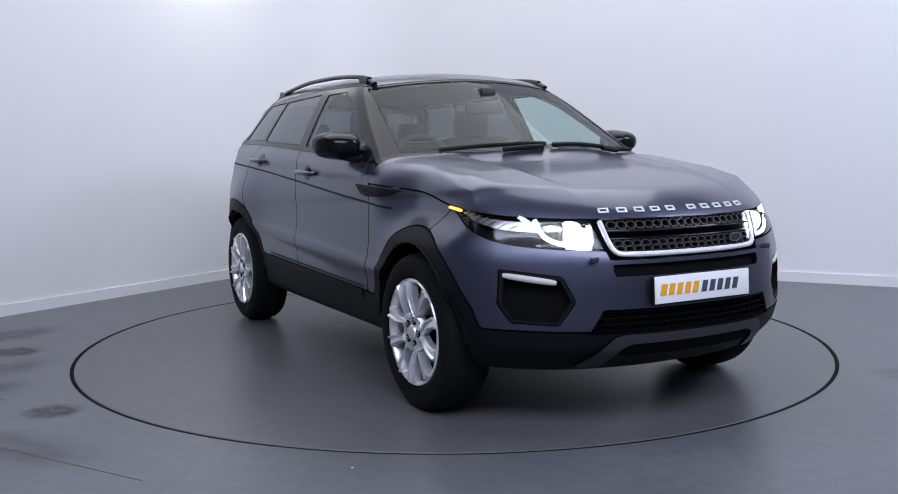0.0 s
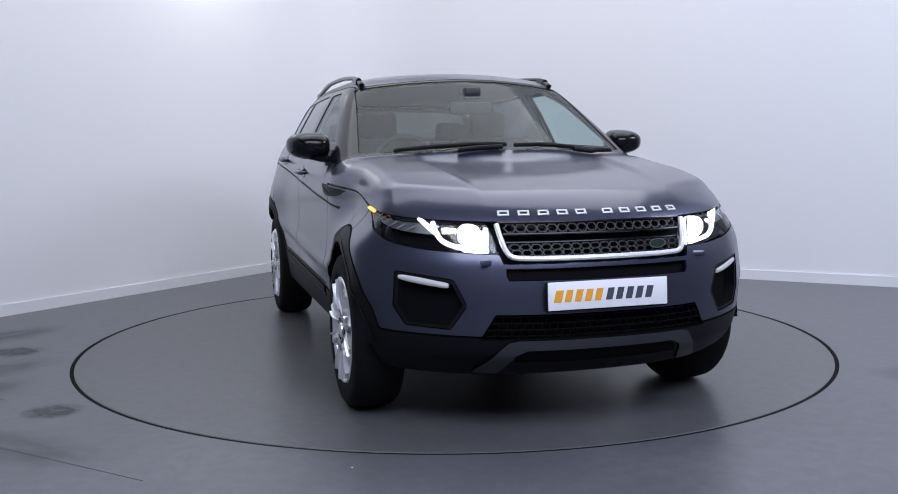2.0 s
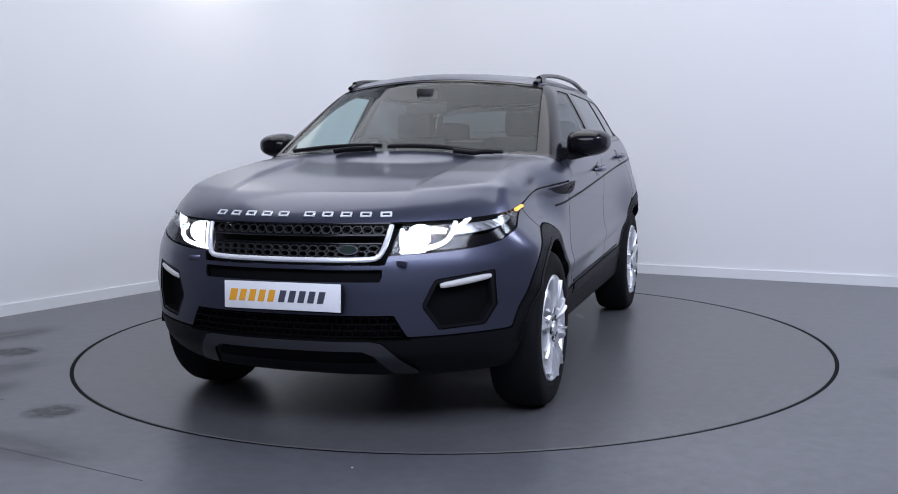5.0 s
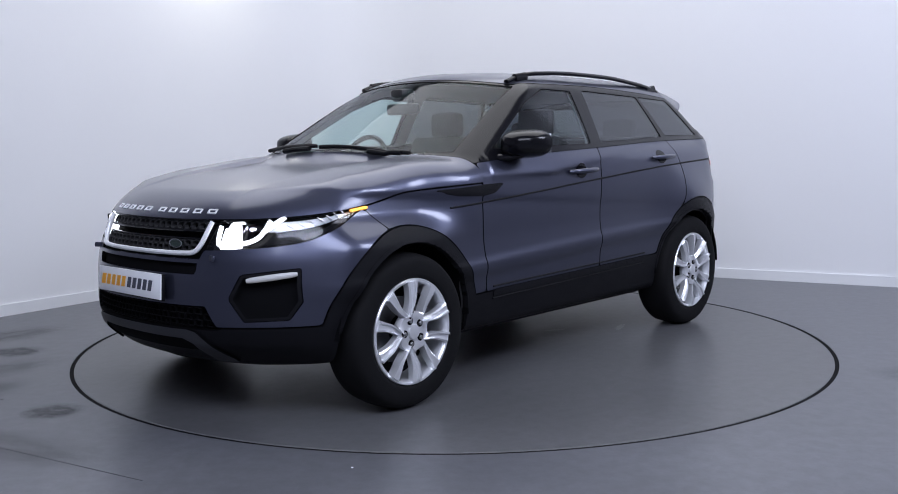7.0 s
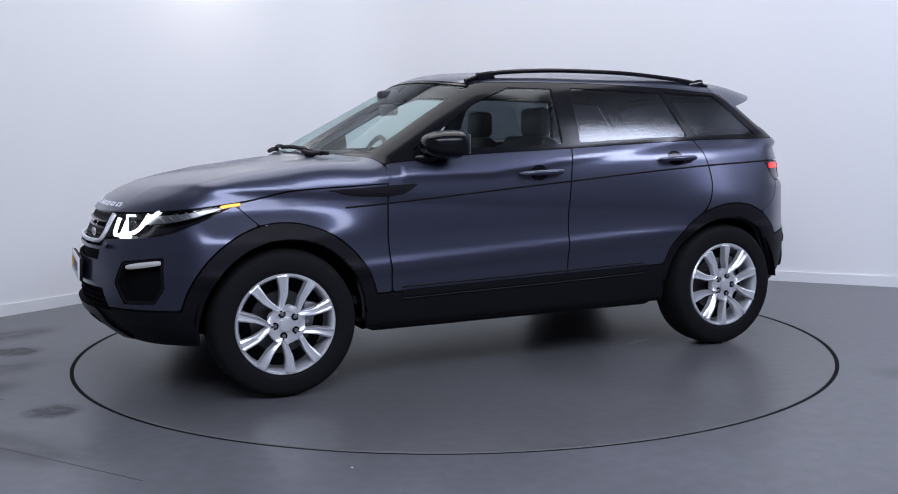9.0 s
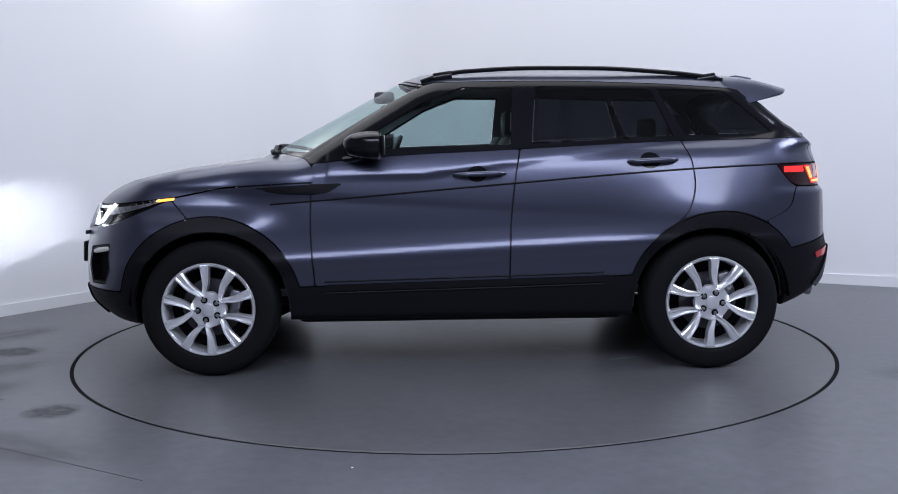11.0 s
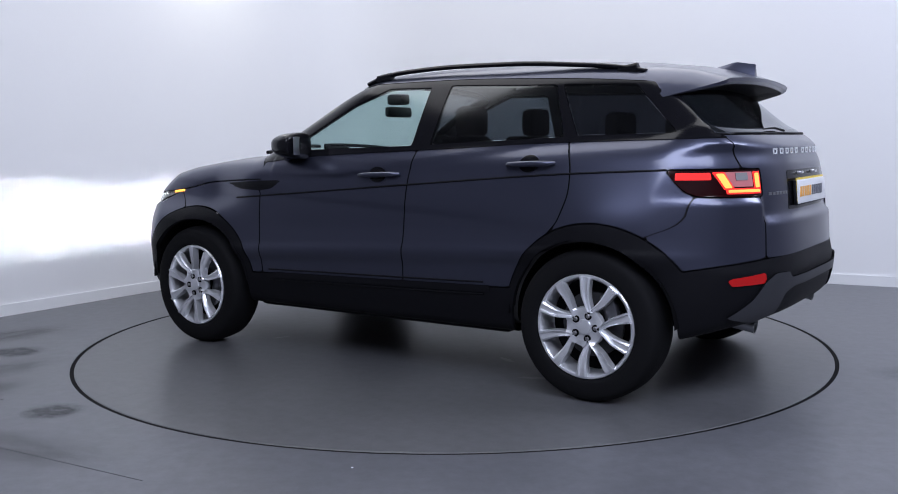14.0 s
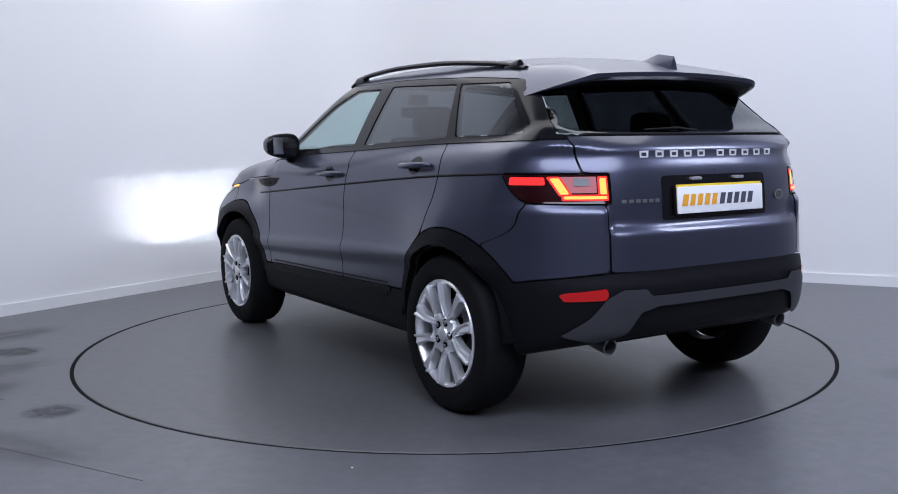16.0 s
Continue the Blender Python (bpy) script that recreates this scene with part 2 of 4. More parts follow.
def wall_path():
    """Plan line of the two seen walls, with the rounded corner between them, closed behind the camera."""
    a, b = CORNER + ALONG_L * COVE, CORNER + ALONG_R * COVE
    pts = [CORNER + ALONG_L * 4.9]
    for i in range(13):
        t = i / 12
        pts.append((1 - t) ** 2 * a + 2 * t * (1 - t) * CORNER + t * t * b)
    pts.append(CORNER + ALONG_R * 6.3)
    return pts


def strip_wall(name, pts, z0, z1, out, mat, label, category):
    bm = bmesh.new()
    rows = []
    for i, p in enumerate(pts):
        d = (pts[min(i + 1, len(pts) - 1)] - pts[max(i - 1, 0)]).normalized()
        nrm = Vector((d.y, -d.x, 0))
        q = p - nrm * out
        rows.append([bm.verts.new((*v.xy, z)) for v, z in ((p, z0), (p, z1), (q, z1), (q, z0))])
    for a, b in zip(rows, rows[1:]):
        for k in range(4):
            bm.faces.new((a[k], a[(k + 1) % 4], b[(k + 1) % 4], b[k]))
    bm.faces.new(rows[0]), bm.faces.new(rows[-1][::-1])
    bmesh.ops.recalc_face_normals(bm, faces=bm.faces)
    return tagged(part(name, bm, mat, None), label, category, kind="structure")


path = wall_path()
strip_wall("wall_north", path, 0, ROOM_H, 0.12, WALL, "white painted studio walls meeting in a rounded corner", "wall")
# unseen walls, added dark so that the car sides reflect little
back = [path[-1], Vector((7.4, -1.5, 0)), Vector((7.4, -8.5, 0)), Vector((-6.6, -8.5, 0)), Vector((-6.6, -3.0, 0)), path[0]]
strip_wall("wall_unseen", back, 0, ROOM_H, 0.12, WALL_DARK, "unseen grey wall added to close the studio and darken reflections", "wall")
strip_wall("baseboard", path, 0.0, 0.085, -0.014, SKIRTING, "low white skirting board along the studio walls", "baseboard")

R_DISC = 2.233


def sheet(name, z, hole, mat, label, category):
    bm = bmesh.new()
    n = 160
    inner = [bm.verts.new((hole * math.cos(2 * math.pi * i / n), hole * math.sin(2 * math.pi * i / n), z)) for i in range(n)]
    outer = [bm.verts.new((12 * math.cos(2 * math.pi * i / n), 12 * math.sin(2 * math.pi * i / n), z)) for i in range(n)]
    low = [bm.verts.new((v.co.x, v.co.y, z - 0.05)) for v in inner]
    for i in range(n):
        j = (i + 1) % n
        bm.faces.new((inner[i], outer[i], outer[j], inner[j]))
        bm.faces.new((low[i], inner[i], inner[j], low[j]))
    return tagged(part(name, bm, mat, None, smooth=False), label, category, kind="structure")


sheet("floor", 0.0, R_DISC + 0.011, FLOOR, "sealed grey concrete studio floor with stains", "floor")
bm = bmesh.new()
lathe(bm, [(R_DISC + 0.4, -0.06), (0.0001, -0.06)], 96, "z")
tagged(part("pit_floor", bm, BLACK_DEEP, None), "dark pit under the turntable", "floor", kind="structure")
bm = bmesh.new()
lathe(bm, [(0.0001, 0.0), (1.2, 0.0), (R_DISC - 0.016, 0.0), (R_DISC - 0.011, -0.003), (R_DISC - 0.011, -0.04), (0.0001, -0.04)], 160, "z")
turntable = new("turntable")
tagged(turntable, "round grey motorised turntable flush with the floor", "turntable")
part("disc", bm, DISC, turntable, smooth=False)
# black ring just under floor level stands in for the shaded open gap
bm = bmesh.new()
lathe(bm, [(R_DISC - 0.0108, -0.0025), (R_DISC + 0.0108, -0.0025), (R_DISC + 0.0108, -0.030), (R_DISC - 0.0108, -0.030)], 160, "z")
part("gap_fill", bm, BLACK_DEEP, turntable, "black fill for the shaded gap round the disc", smooth=False)
# ceiling out of view, its grey chosen for the reflections in the car
bm = bmesh.new()
box(bm, 0, -2, ROOM_H + 0.06, 16, 16, 0.12)
tagged(part("ceiling", bm, CEILING, None, smooth=False), "unseen grey ceiling added to close the studio", "ceiling", kind="structure")


def stain(x, y, sx, sy, turn, mat=STAIN, label="dark round worn patch on the grey floor", z=0.0015):
    bm = bmesh.new()
    bmesh.ops.create_circle(bm, cap_ends=True, segments=28, radius=1)
    for v in bm.verts:
        k = 1 + 0.10 * noise.noise(v.co * 2 + Vector((x, y, 0)))
        v.co = Vector((v.co.x * k, v.co.y * k, 0))
    ob = part("floor_stain", bm, mat, None, smooth=False, m=Matrix.LocRotScale((x, y, z), Euler((0, 0, radians(turn))), (sx, sy, 1)))
    return tagged(ob, label, "stain", group="floor patches")


stain(-2.63, -0.27, 0.20, 0.18, 0)
stain(-1.87, -1.57, 0.17, 0.16, 10)
for x, y, sx, sy, turn in ((-2.62, -0.85, 0.62, 0.26, 50), (-1.95, -2.05, 0.75, 0.24, -22), (-2.45, -1.3, 0.50, 0.22, 60), (-2.9, 0.2, 0.5, 0.25, 56), (2.6, -1.2, 0.6, 0.3, -30)):
    stain(x, y, sx, sy, turn, SMEAR, "faint dusty smear on the grey floor", 0.0008)

# ---------------- car body surface ----------------


def curve(*pts):
    """A smooth curve through a few (position, value) pairs."""
    xs, ys = np.array([p[0] for p in pts], float), np.array([p[1] for p in pts], float)
    m = np.diff(ys) / np.diff(xs)
    a, b = np.concatenate([[m[0]], m]), np.concatenate([m, [m[-1]]])
    d = np.where(a * b > 0, 2 * a * b / np.where(a + b == 0, 1, a + b), 0)

    def f(x):
        x = np.clip(np.asarray(x, float), xs[0], xs[-1])
        i = np.clip(np.searchsorted(xs, x) - 1, 0, len(xs) - 2)
        h = xs[i + 1] - xs[i]
        t = (x - xs[i]) / h
        return ((1 + 2 * t) * (1 - t) ** 2 * ys[i] + t * (1 - t) ** 2 * h * d[i] + t * t * (3 - 2 * t) * ys[i + 1] + t * t * (t - 1) * h * d[i + 1])
    return f


def smax(a, b, k):
    h = np.maximum(k - np.abs(a - b), 0) / k
    return np.maximum(a, b) + h * h * k * 0.25


def smin(a, b, k):
    return -smax(-a, -b, k)


def bump(v, centre, width):
    return np.exp(-((v - centre) / width) ** 2)


WHEEL_X, WHEEL_Z, WHEEL_Y = 1.33, 0.362, 0.925
hood_z = curve((0.7, 1.155), (1.0, 1.138), (1.3, 1.105), (1.65, 1.068), (1.9, 1.022), (2.02, 0.990), (2.12, 0.955))
belt_z = curve((-2.0, 1.245), (-1.2, 1.232), (-0.3, 1.196), (0.4, 1.166), (0.9, 1.12))
nose_x = curve((0.18, 1.98), (0.28, 2.07), (0.38, 2.165), (0.48, 2.19), (0.62, 2.185), (0.72, 2.17), (0.80, 2.14), (0.88, 2.105), (0.94, 2.058), (1.02, 1.97))
tail_x = curve((0.2, 2.02), (0.34, 2.07), (0.48, 2.122), (0.62, 2.138), (0.68, 2.128), (0.84, 2.118), (0.885, 2.088), (0.98, 2.082), (1.10, 2.064), (1.18, 2.018), (1.26, 1.95))
corner_x = curve((0.2, 2.02), (0.34, 2.07), (0.48, 2.122), (0.62, 2.138), (0.68, 2.128), (0.84, 2.122), (0.93, 2.118), (0.975, 2.088), (1.10, 2.064), (1.18, 2.018), (1.26, 1.95))
side_y = curve((0.2, 0.84), (0.32, 0.875), (0.48, 0.900), (0.57, 0.905), (0.615, 0.917), (0.645, 0.919), (0.69, 0.906), (0.78, 0.897), (0.88, 0.896), (1.0, 0.887), (1.10, 0.872), (1.2, 0.842), (1.3, 0.80))
plan_y = curve((-2.2, -0.20), (-1.9, -0.075), (-1.6, -0.02), (-1.0, 0.0), (0.6, 0.0), (1.3, -0.002), (1.7, -0.016), (2.0, -0.12), (2.2, -0.24))
roof_z = curve((-1.95, 1.52), (-1.53, 1.602), (-1.05, 1.641), (-0.37, 1.648), (0.15, 1.627), (0.5, 1.60))
cabin_y = curve((-2.0, -0.10), (-1.5, -0.045), (-0.8, -0.01), (0.0, 0.0), (0.6, -0.02), (1.0, -0.05))


def ease(a, b, v):
    u = np.clip((v - a) / (b - a), 0, 1)
    return u * u * (3 - 2 * u)


def lower_body(x, y, z):
    ay = np.abs(y)
    s = side_y(z + 0.05 * (np.clip(x, -1.1, 0.9) - 0.15) * bump(z, 0.64, 0.16)) + plan_y(x)
    s = s - 0.070 * ease(0.82, 1.25, x) * ease(0.76, 0.92, z)
    s = s + 0.055 * bump(x, 1.53, 0.42) * bump(z, 0.70, 0.22) + 0.072 * bump(x, -1.36, 0.36) * bump(z, 0.80, 0.19)
    s = s + 0.006 * np.tanh((z - 0.935 + 0.069 * (0.6 - x)) / 0.012) * bump(z, 1.0, 0.12)
    side = ay - s
    ridge = 0.028 * (0.5 + 0.5 * np.tanh((ay - 0.47 - 0.06 * (1.2 - x)) / 0.015)) * bump(x, 1.18, 0.55)
    top_h = hood_z(x) - 0.035 * ay ** 2 - 0.20 * np.maximum(ay - 0.62, 0) ** 1.6 + ridge - 0.13 * np.maximum(x - 1.5, 0) * ay ** 2
    top = np.where(x > 0.7, z - top_h, z - (hood_z(0.7) + 0.09 * np.clip((0.7 - x) / 2.6, 0, 1) + 0.0 * ay))
    nose = (x - (nose_x(z) - 0.53 * ay ** 2.5)) * 0.93
    k = ease(0.545, 0.60, ay)
    tail = (-x - (tail_x(z) * (1 - k) + corner_x(z) * k - 0.62 * ay ** 4)) * 0.95
    d = smax(side, top, 0.11)
    d = smax(d, nose, 0.07)
    d = smax(d, tail, 0.07)
    return smax(d, 0.285 - 0.03 * np.clip((x - 1.5) / 0.4, 0, 1) + 0.15 * np.clip((-x - 1.6) / 0.55, 0, 1) - z, 0.05)


def cabin(x, y, z):
    ay = np.abs(y)
    side = (ay - (0.838 - 0.50 * (z - 1.19) - 0.25 * np.maximum(z - 1.3, 0) ** 2 + cabin_y(x))) * 0.88
    screen = (z - 1.162 + 0.527 * (x - 1.125) + 0.28 * ay ** 2) / 1.13
    roof = z - (roof_z(x) - 0.14 * ay ** 2)
    rear = (-x - 1.955 + 1.217 * (z - 1.24) + 0.22 * ay ** 2.5) / 1.575
    d = smax(side, roof, 0.09)
    d = smax(d, screen, 0.06)
    d = smax(d, rear, 0.06)
    return smax(d, 1.05 + 0.15 * np.clip((0.2 - x) / 1.2, 0, 1) - z, 0.02)


def field(x, y, z):
    return smin(lower_body(x, y, z), cabin(x, y, z), 0.025 + 0.06 * ease(-1.55, -1.80, x))


def gradient(f, p, e=0.004):
    x, y, z = p.T
    return np.stack([f(x + e, y, z) - f(x - e, y, z), f(x, y + e, z) - f(x, y - e, z), f(x, y, z + e) - f(x, y, z - e)], 1) / (2 * e)


def iso_surface(f, level, cell, lo, hi):
    """Surface nets: a quad mesh of f = level, its vertices pulled on to the surface, split in triangles."""
    ax = [np.arange(a, b + cell, cell) for a, b in zip(lo, hi)]
    gx, gy, gz = np.meshgrid(*ax, indexing="ij")
    v = f(gx, gy, gz) - level
    ins = v < 0
    nx, ny, nz = v.shape
    count = np.zeros((nx - 1, ny - 1, nz - 1), int)
    for i in (0, 1):
        for j in (0, 1):
            for k in (0, 1):
                count += ins[i:nx - 1 + i, j:ny - 1 + j, k:nz - 1 + k]
    mixed = (count > 0) & (count < 8)
    idx = -np.ones(count.shape, int)
    idx[mixed] = np.arange(mixed.sum())
    ci = np.argwhere(mixed)
    p = np.stack([ax[d][ci[:, d]] + cell / 2 for d in range(3)], 1)
    for _ in range(6):
        g = gradient(f, p)
        d = (f(*p.T) - level)[:, None] * g / np.maximum((g * g).sum(1), 0.2)[:, None]
        p = p - np.clip(d, -cell * 0.6, cell * 0.6)
    tris = []
    for axis in range(3):
        a = [slice(None)] * 3
        b = [slice(None)] * 3
        a[axis], b[axis] = slice(0, -1), slice(1, None)
        flip = ins[tuple(a)] != ins[tuple(b)]
        up = ins[tuple(a)]
        u, w = [d for d in range(3) if d != axis]
        e = np.argwhere(flip)
        e = e[(e[:, u] > 0) & (e[:, w] > 0) & (e[:, u] < v.shape[u] - 1) & (e[:, w] < v.shape[w] - 1)]
        c = []
        for du, dw in ((-1, -1), (0, -1), (0, 0), (-1, 0)):
            q = e.copy()
            q[:, u] += du
            q[:, w] += dw
            c.append(idx[tuple(q.T)])
        c = np.stack(c, 1)
        turn = up[tuple(e.T)] if axis != 1 else ~up[tuple(e.T)]
        c[~turn] = c[~turn][:, ::-1]
        tris += [c[:, [0, 1, 2]], c[:, [0, 2, 3]]]
    return p, np.concatenate(tris)


def clip(p, tri, d):
    """The part of a triangle mesh where d, given at the vertices, is positive."""
    pos = d > 0
    n = pos[tri].sum(1)
    keep = tri[n == 3]
    new_p, extra, cuts = [], [], {}

    def cut(a, b):
        key = (a, b) if a < b else (b, a)
        if key not in cuts:
            t = d[key[0]] / (d[key[0]] - d[key[1]])
            cuts[key] = len(p) + len(new_p)
            new_p.append(p[key[0]] * (1 - t) + p[key[1]] * t)
        return cuts[key]
    for t in tri[(n > 0) & (n < 3)].tolist():
        s = [pos[i] for i in t]
        if sum(s) == 1:
            k = s.index(True)
            a, b, c = t[k], t[(k + 1) % 3], t[(k + 2) % 3]
            extra.append((a, cut(a, b), cut(a, c)))
        else:
            k = s.index(False)
            a, b, c = t[k], t[(k + 1) % 3], t[(k + 2) % 3]
            ab, ac = cut(a, b), cut(a, c)
            extra += [(ab, b, c), (ab, c, ac)]
    q = np.concatenate([p, np.array(new_p)]) if new_p else p
    tri = np.concatenate([keep, np.array(extra, int).reshape(-1, 3)])
    used = np.unique(tri)
    back = np.zeros(len(q), int)
    back[used] = np.arange(len(used))
    return q[used], back[tri]


def inside(px, pz, poly, soft=0.0):
    """Signed distance to a polygon, positive within; soft rounds its corners."""
    poly = np.array(poly, float)
    d = np.full(px.shape, 1e9)
    w = np.zeros(px.shape, bool)
    for a, b in zip(poly, np.roll(poly, -1, 0)):
        e = b - a
        t = np.clip(((px - a[0]) * e[0] + (pz - a[1]) * e[1]) / (e @ e), 0, 1)
        d = np.minimum(d, np.hypot(px - a[0] - t * e[0], pz - a[1] - t * e[1]))
        c = (a[1] > pz) != (b[1] > pz)
        if a[1] != b[1]:
            w ^= c & (px < (b[0] - a[0]) * (pz - a[1]) / (b[1] - a[1]) + a[0])
    return np.where(w, d, -d) + soft


def flange(p, tri, nrm, depth):
    """Turn the open edges of a panel inwards, so that it shows a thickness."""
    edges = {}
    for a, b, c in tri.tolist():
        for e in ((a, b), (b, c), (c, a)):
            edges[e] = 1
    rim = [e for e in edges if (e[1], e[0]) not in edges]
    ids = sorted({i for e in rim for i in e})
    back = {v: len(p) + i for i, v in enumerate(ids)}
    ids = np.array(ids, int)
    q = np.concatenate([p, p[ids] - nrm[ids] * depth])
    extra = []
    for a, b in rim:
        extra += [(b, a, back[a]), (b, back[a], back[b])]
    return q, np.concatenate([tri, np.array(extra, int).reshape(-1, 3)]), np.concatenate([nrm, nrm[ids]])


BASE_P, BASE_T = iso_surface(field, 0.0, 0.018, (-2.32, -0.05, 0.12), (2.30, 1.08, 1.72))
g0 = gradient(field, BASE_P)
fn = np.cross(BASE_P[BASE_T[:, 1]] - BASE_P[BASE_T[:, 0]], BASE_P[BASE_T[:, 2]] - BASE_P[BASE_T[:, 0]])
wrong = (fn * g0[BASE_T[:, 0]]).sum(1) < 0
BASE_T[wrong] = BASE_T[wrong][:, ::-1]
BASE_P, BASE_T = clip(BASE_P, BASE_T, BASE_P[:, 1])
BASE_P[np.abs(BASE_P[:, 1]) < 1e-4, 1] = 0



def patch(cell, lo, hi):
    """A finer piece of the body surface."""
    p, t = iso_surface(field, 0.0, cell, lo, hi)
    g = gradient(field, p)
    f = np.cross(p[t[:, 1]] - p[t[:, 0]], p[t[:, 2]] - p[t[:, 0]])
    bad = (f * g[t[:, 0]]).sum(1) < 0
    t[bad] = t[bad][:, ::-1]
    return p, t


TAIL_SKIN = patch(0.006, (-2.16, 0.50, 0.92), (-1.64, 0.95, 1.13))
LAMP_SKIN = patch(0.008, (1.40, 0.42, 0.44), (2.22, 0.98, 1.02))

# shut lines and borders, seen from the side or from the front
hood_edge = curve((0.6, 1.024), (0.78, 1.02), (1.1, 1.005), (1.265, 0.994), (1.4, 0.968), (1.5, 0.950), (1.72, 0.925), (1.95, 0.903), (2.2, 0.893))
clad_top = curve((-2.25, 0.71), (-2.1, 0.695), (-1.976, 0.673), (-1.857, 0.655), (-1.72, 0.63), (-1.5, 0.57), (-1.0, 0.515), (-0.25, 0.495), (0.765, 0.474), (1.2, 0.46), (1.7, 0.455), (2.2, 0.44))
gap_a = curve((0.3, 0.765), (0.48, 0.771), (0.77, 0.788), (1.1, 0.778), (1.2, 0.78))
gap_b = curve((0.3, -0.255), (0.77, -0.266), (1.0, -0.288), (1.2, -0.322))
gap_c = curve((0.5, -1.04), (0.77, -1.125), (0.86, -1.198), (1.0, -1.235), (1.09, -1.228), (1.22, -1.182), (1.3, -1.15))
lamp_low = curve((1.44, 0.975), (1.50, 0.952), (1.59, 0.915), (1.67, 0.880), (1.76, 0.846), (1.83, 0.817), (1.92, 0.796), (2.05, 0.780), (2.1, 0.776))
tail_low = curve((-2.2, 0.964), (-1.95, 0.966), (-1.83, 0.969), (-1.777, 0.986), (-1.731, 1.026), (-1.69, 1.078))
bumper_seam = curve((0.60, -1.55), (0.78, -1.60), (0.80, -1.63), (0.826, -1.70), (0.85, -1.743), (0.886, -1.775), (0.93, -1.786), (0.99, -1.82))
gate_y = curve((0.68, 0.580), (0.96, 0.580), (1.085, 0.62), (1.10, 0.648), (1.17, 0.66), (1.26, 0.685))
roof_low = curve((-1.7, 1.482), (-1.05, 1.528), (-0.4, 1.548), (0.1, 1.546), (0.3, 1.50), (0.6, 1.4))


def low(*d):
    return np.minimum.reduce(d)


def arch(x, z):
    return np.minimum(np.hypot(x - WHEEL_X + 0.012, z - WHEEL_Z), np.hypot(x + WHEEL_X, z - WHEEL_Z + 0.004))


def arch_rim(x, z):
    return np.minimum(np.hypot(x - 1.327, z - WHEEL_Z), np.hypot(x + 1.372, z - WHEEL_Z))


ARCH_IN, ARCH_OUT = 0.410, 0.486


def r_head(x, y, z):
    return low(hood_edge(x) - z, z - lamp_low(x), y - 0.452 + (0.885 - z) * 0.25, x - 1.46)


def r_grille(x, y, z):
    return low(hood_edge(x) - 0.004 - z, z - 0.742, 0.446 - (0.885 - z) * 0.25 - y, x - 1.7)


def r_fog(x, y, z):
    return np.where(x > 1.5, inside(y, z, [(0.80, 0.700), (0.60, 0.672), (0.555, 0.57), (0.615, 0.475), (0.77, 0.485), (0.81, 0.56)]), -1)


def r_slot(x, y, z):
    return low(x - 1.8, z - 0.674, 0.715 - z, 0.40 - y)


def r_intake(x, y, z):
    return low(x - 1.8, z - 0.435, 0.532 - z, 0.505 - (z - 0.43) * 0.55 - y)


def r_clad(x, y, z):
    r = arch(x, z)
    return low(np.maximum(clad_top(x) - z, low(ARCH_OUT - arch_rim(x, z), 1.0 - z)), r - ARCH_IN)


def r_tail(x, y, z):
    return low(1.09 - z, z - tail_low(x), y - 0.553, -1.69 - x)


def r_gate(x, y, z):
    return low(gate_y(z) - y, 1.245 - z, z - 0.688, -1.75 - x)


def r_corner(x, y, z):
    return low(bumper_seam(z) - x, 0.985 - z, z - clad_top(x), arch_rim(x, z) - ARCH_OUT)


def below(x, z):
    return belt_z(x) - 0.012 - z


def r_hood(x, y, z):
    return low(z - hood_edge(x), x - (1.085 - 0.42 * y ** 2), 1.2 - z)


def r_wing(x, y, z):
    return low(hood_edge(x) - z, x - gap_a(z), z - clad_top(x), arch_rim(x, z) - ARCH_OUT, 1.525 - (0.93 - z) - x)


def r_bumper(x, y, z):
    return low(hood_edge(x) - z, z - clad_top(x), arch_rim(x, z) - ARCH_OUT, x - 1.525 + (0.93 - z))


def r_door_f(x, y, z):
    return low(x - gap_b(z), gap_a(z) - x, below(x, z), z - clad_top(x), arch_rim(x, z) - ARCH_OUT)


def r_door_r(x, y, z):
    return low(gap_b(z) - x, x - gap_c(z), below(x, z), z - clad_top(x), arch_rim(x, z) - ARCH_OUT)


def r_quarter(x, y, z):
    return low(gap_c(z) - x, below(x, z), z - clad_top(x), arch_rim(x, z) - ARCH_OUT)


def r_screen(x, y, z):
    return low(0.735 - 0.30 * (z - 1.16) - y, 1.572 - 0.12 * y ** 2 - z, x - 0.15, z - 1.172 + 0.0 * x)


def r_roof(x, y, z):
    return low(z - roof_low(x), np.where(x > 0.1, z - (1.580 - 0.12 * y ** 2), 1), x + 1.62)


def r_glass_rear(x, y, z):
    return low(0.70 - 0.45 * (z - 1.25) - y, z - 1.252, 1.50 - z, -1.58 - x)


WIN_F = [(0.62, 1.185), (-0.275, 1.207), (-0.295, 1.515), (-0.02, 1.52), (0.20, 1.435)]
WIN_R = [(-0.385, 1.212), (-1.150, 1.242), (-1.045, 1.50), (-0.42, 1.522)]
WIN_Q = [(-1.215, 1.248), (-1.70, 1.255), (-1.455, 1.488), (-1.075, 1.50)]


def r_side(poly):
    return lambda x, y, z: low(inside(x, z, poly), y - 0.5)


def without(r, *others, gap=0.0):
    return lambda x, y, z: np.minimum.reduce([r(x, y, z)] + [-o(x, y, z) - gap for o in others])


car = new("car")
tagged(car, "metallic grey five-door compact SUV with lights on", "car")


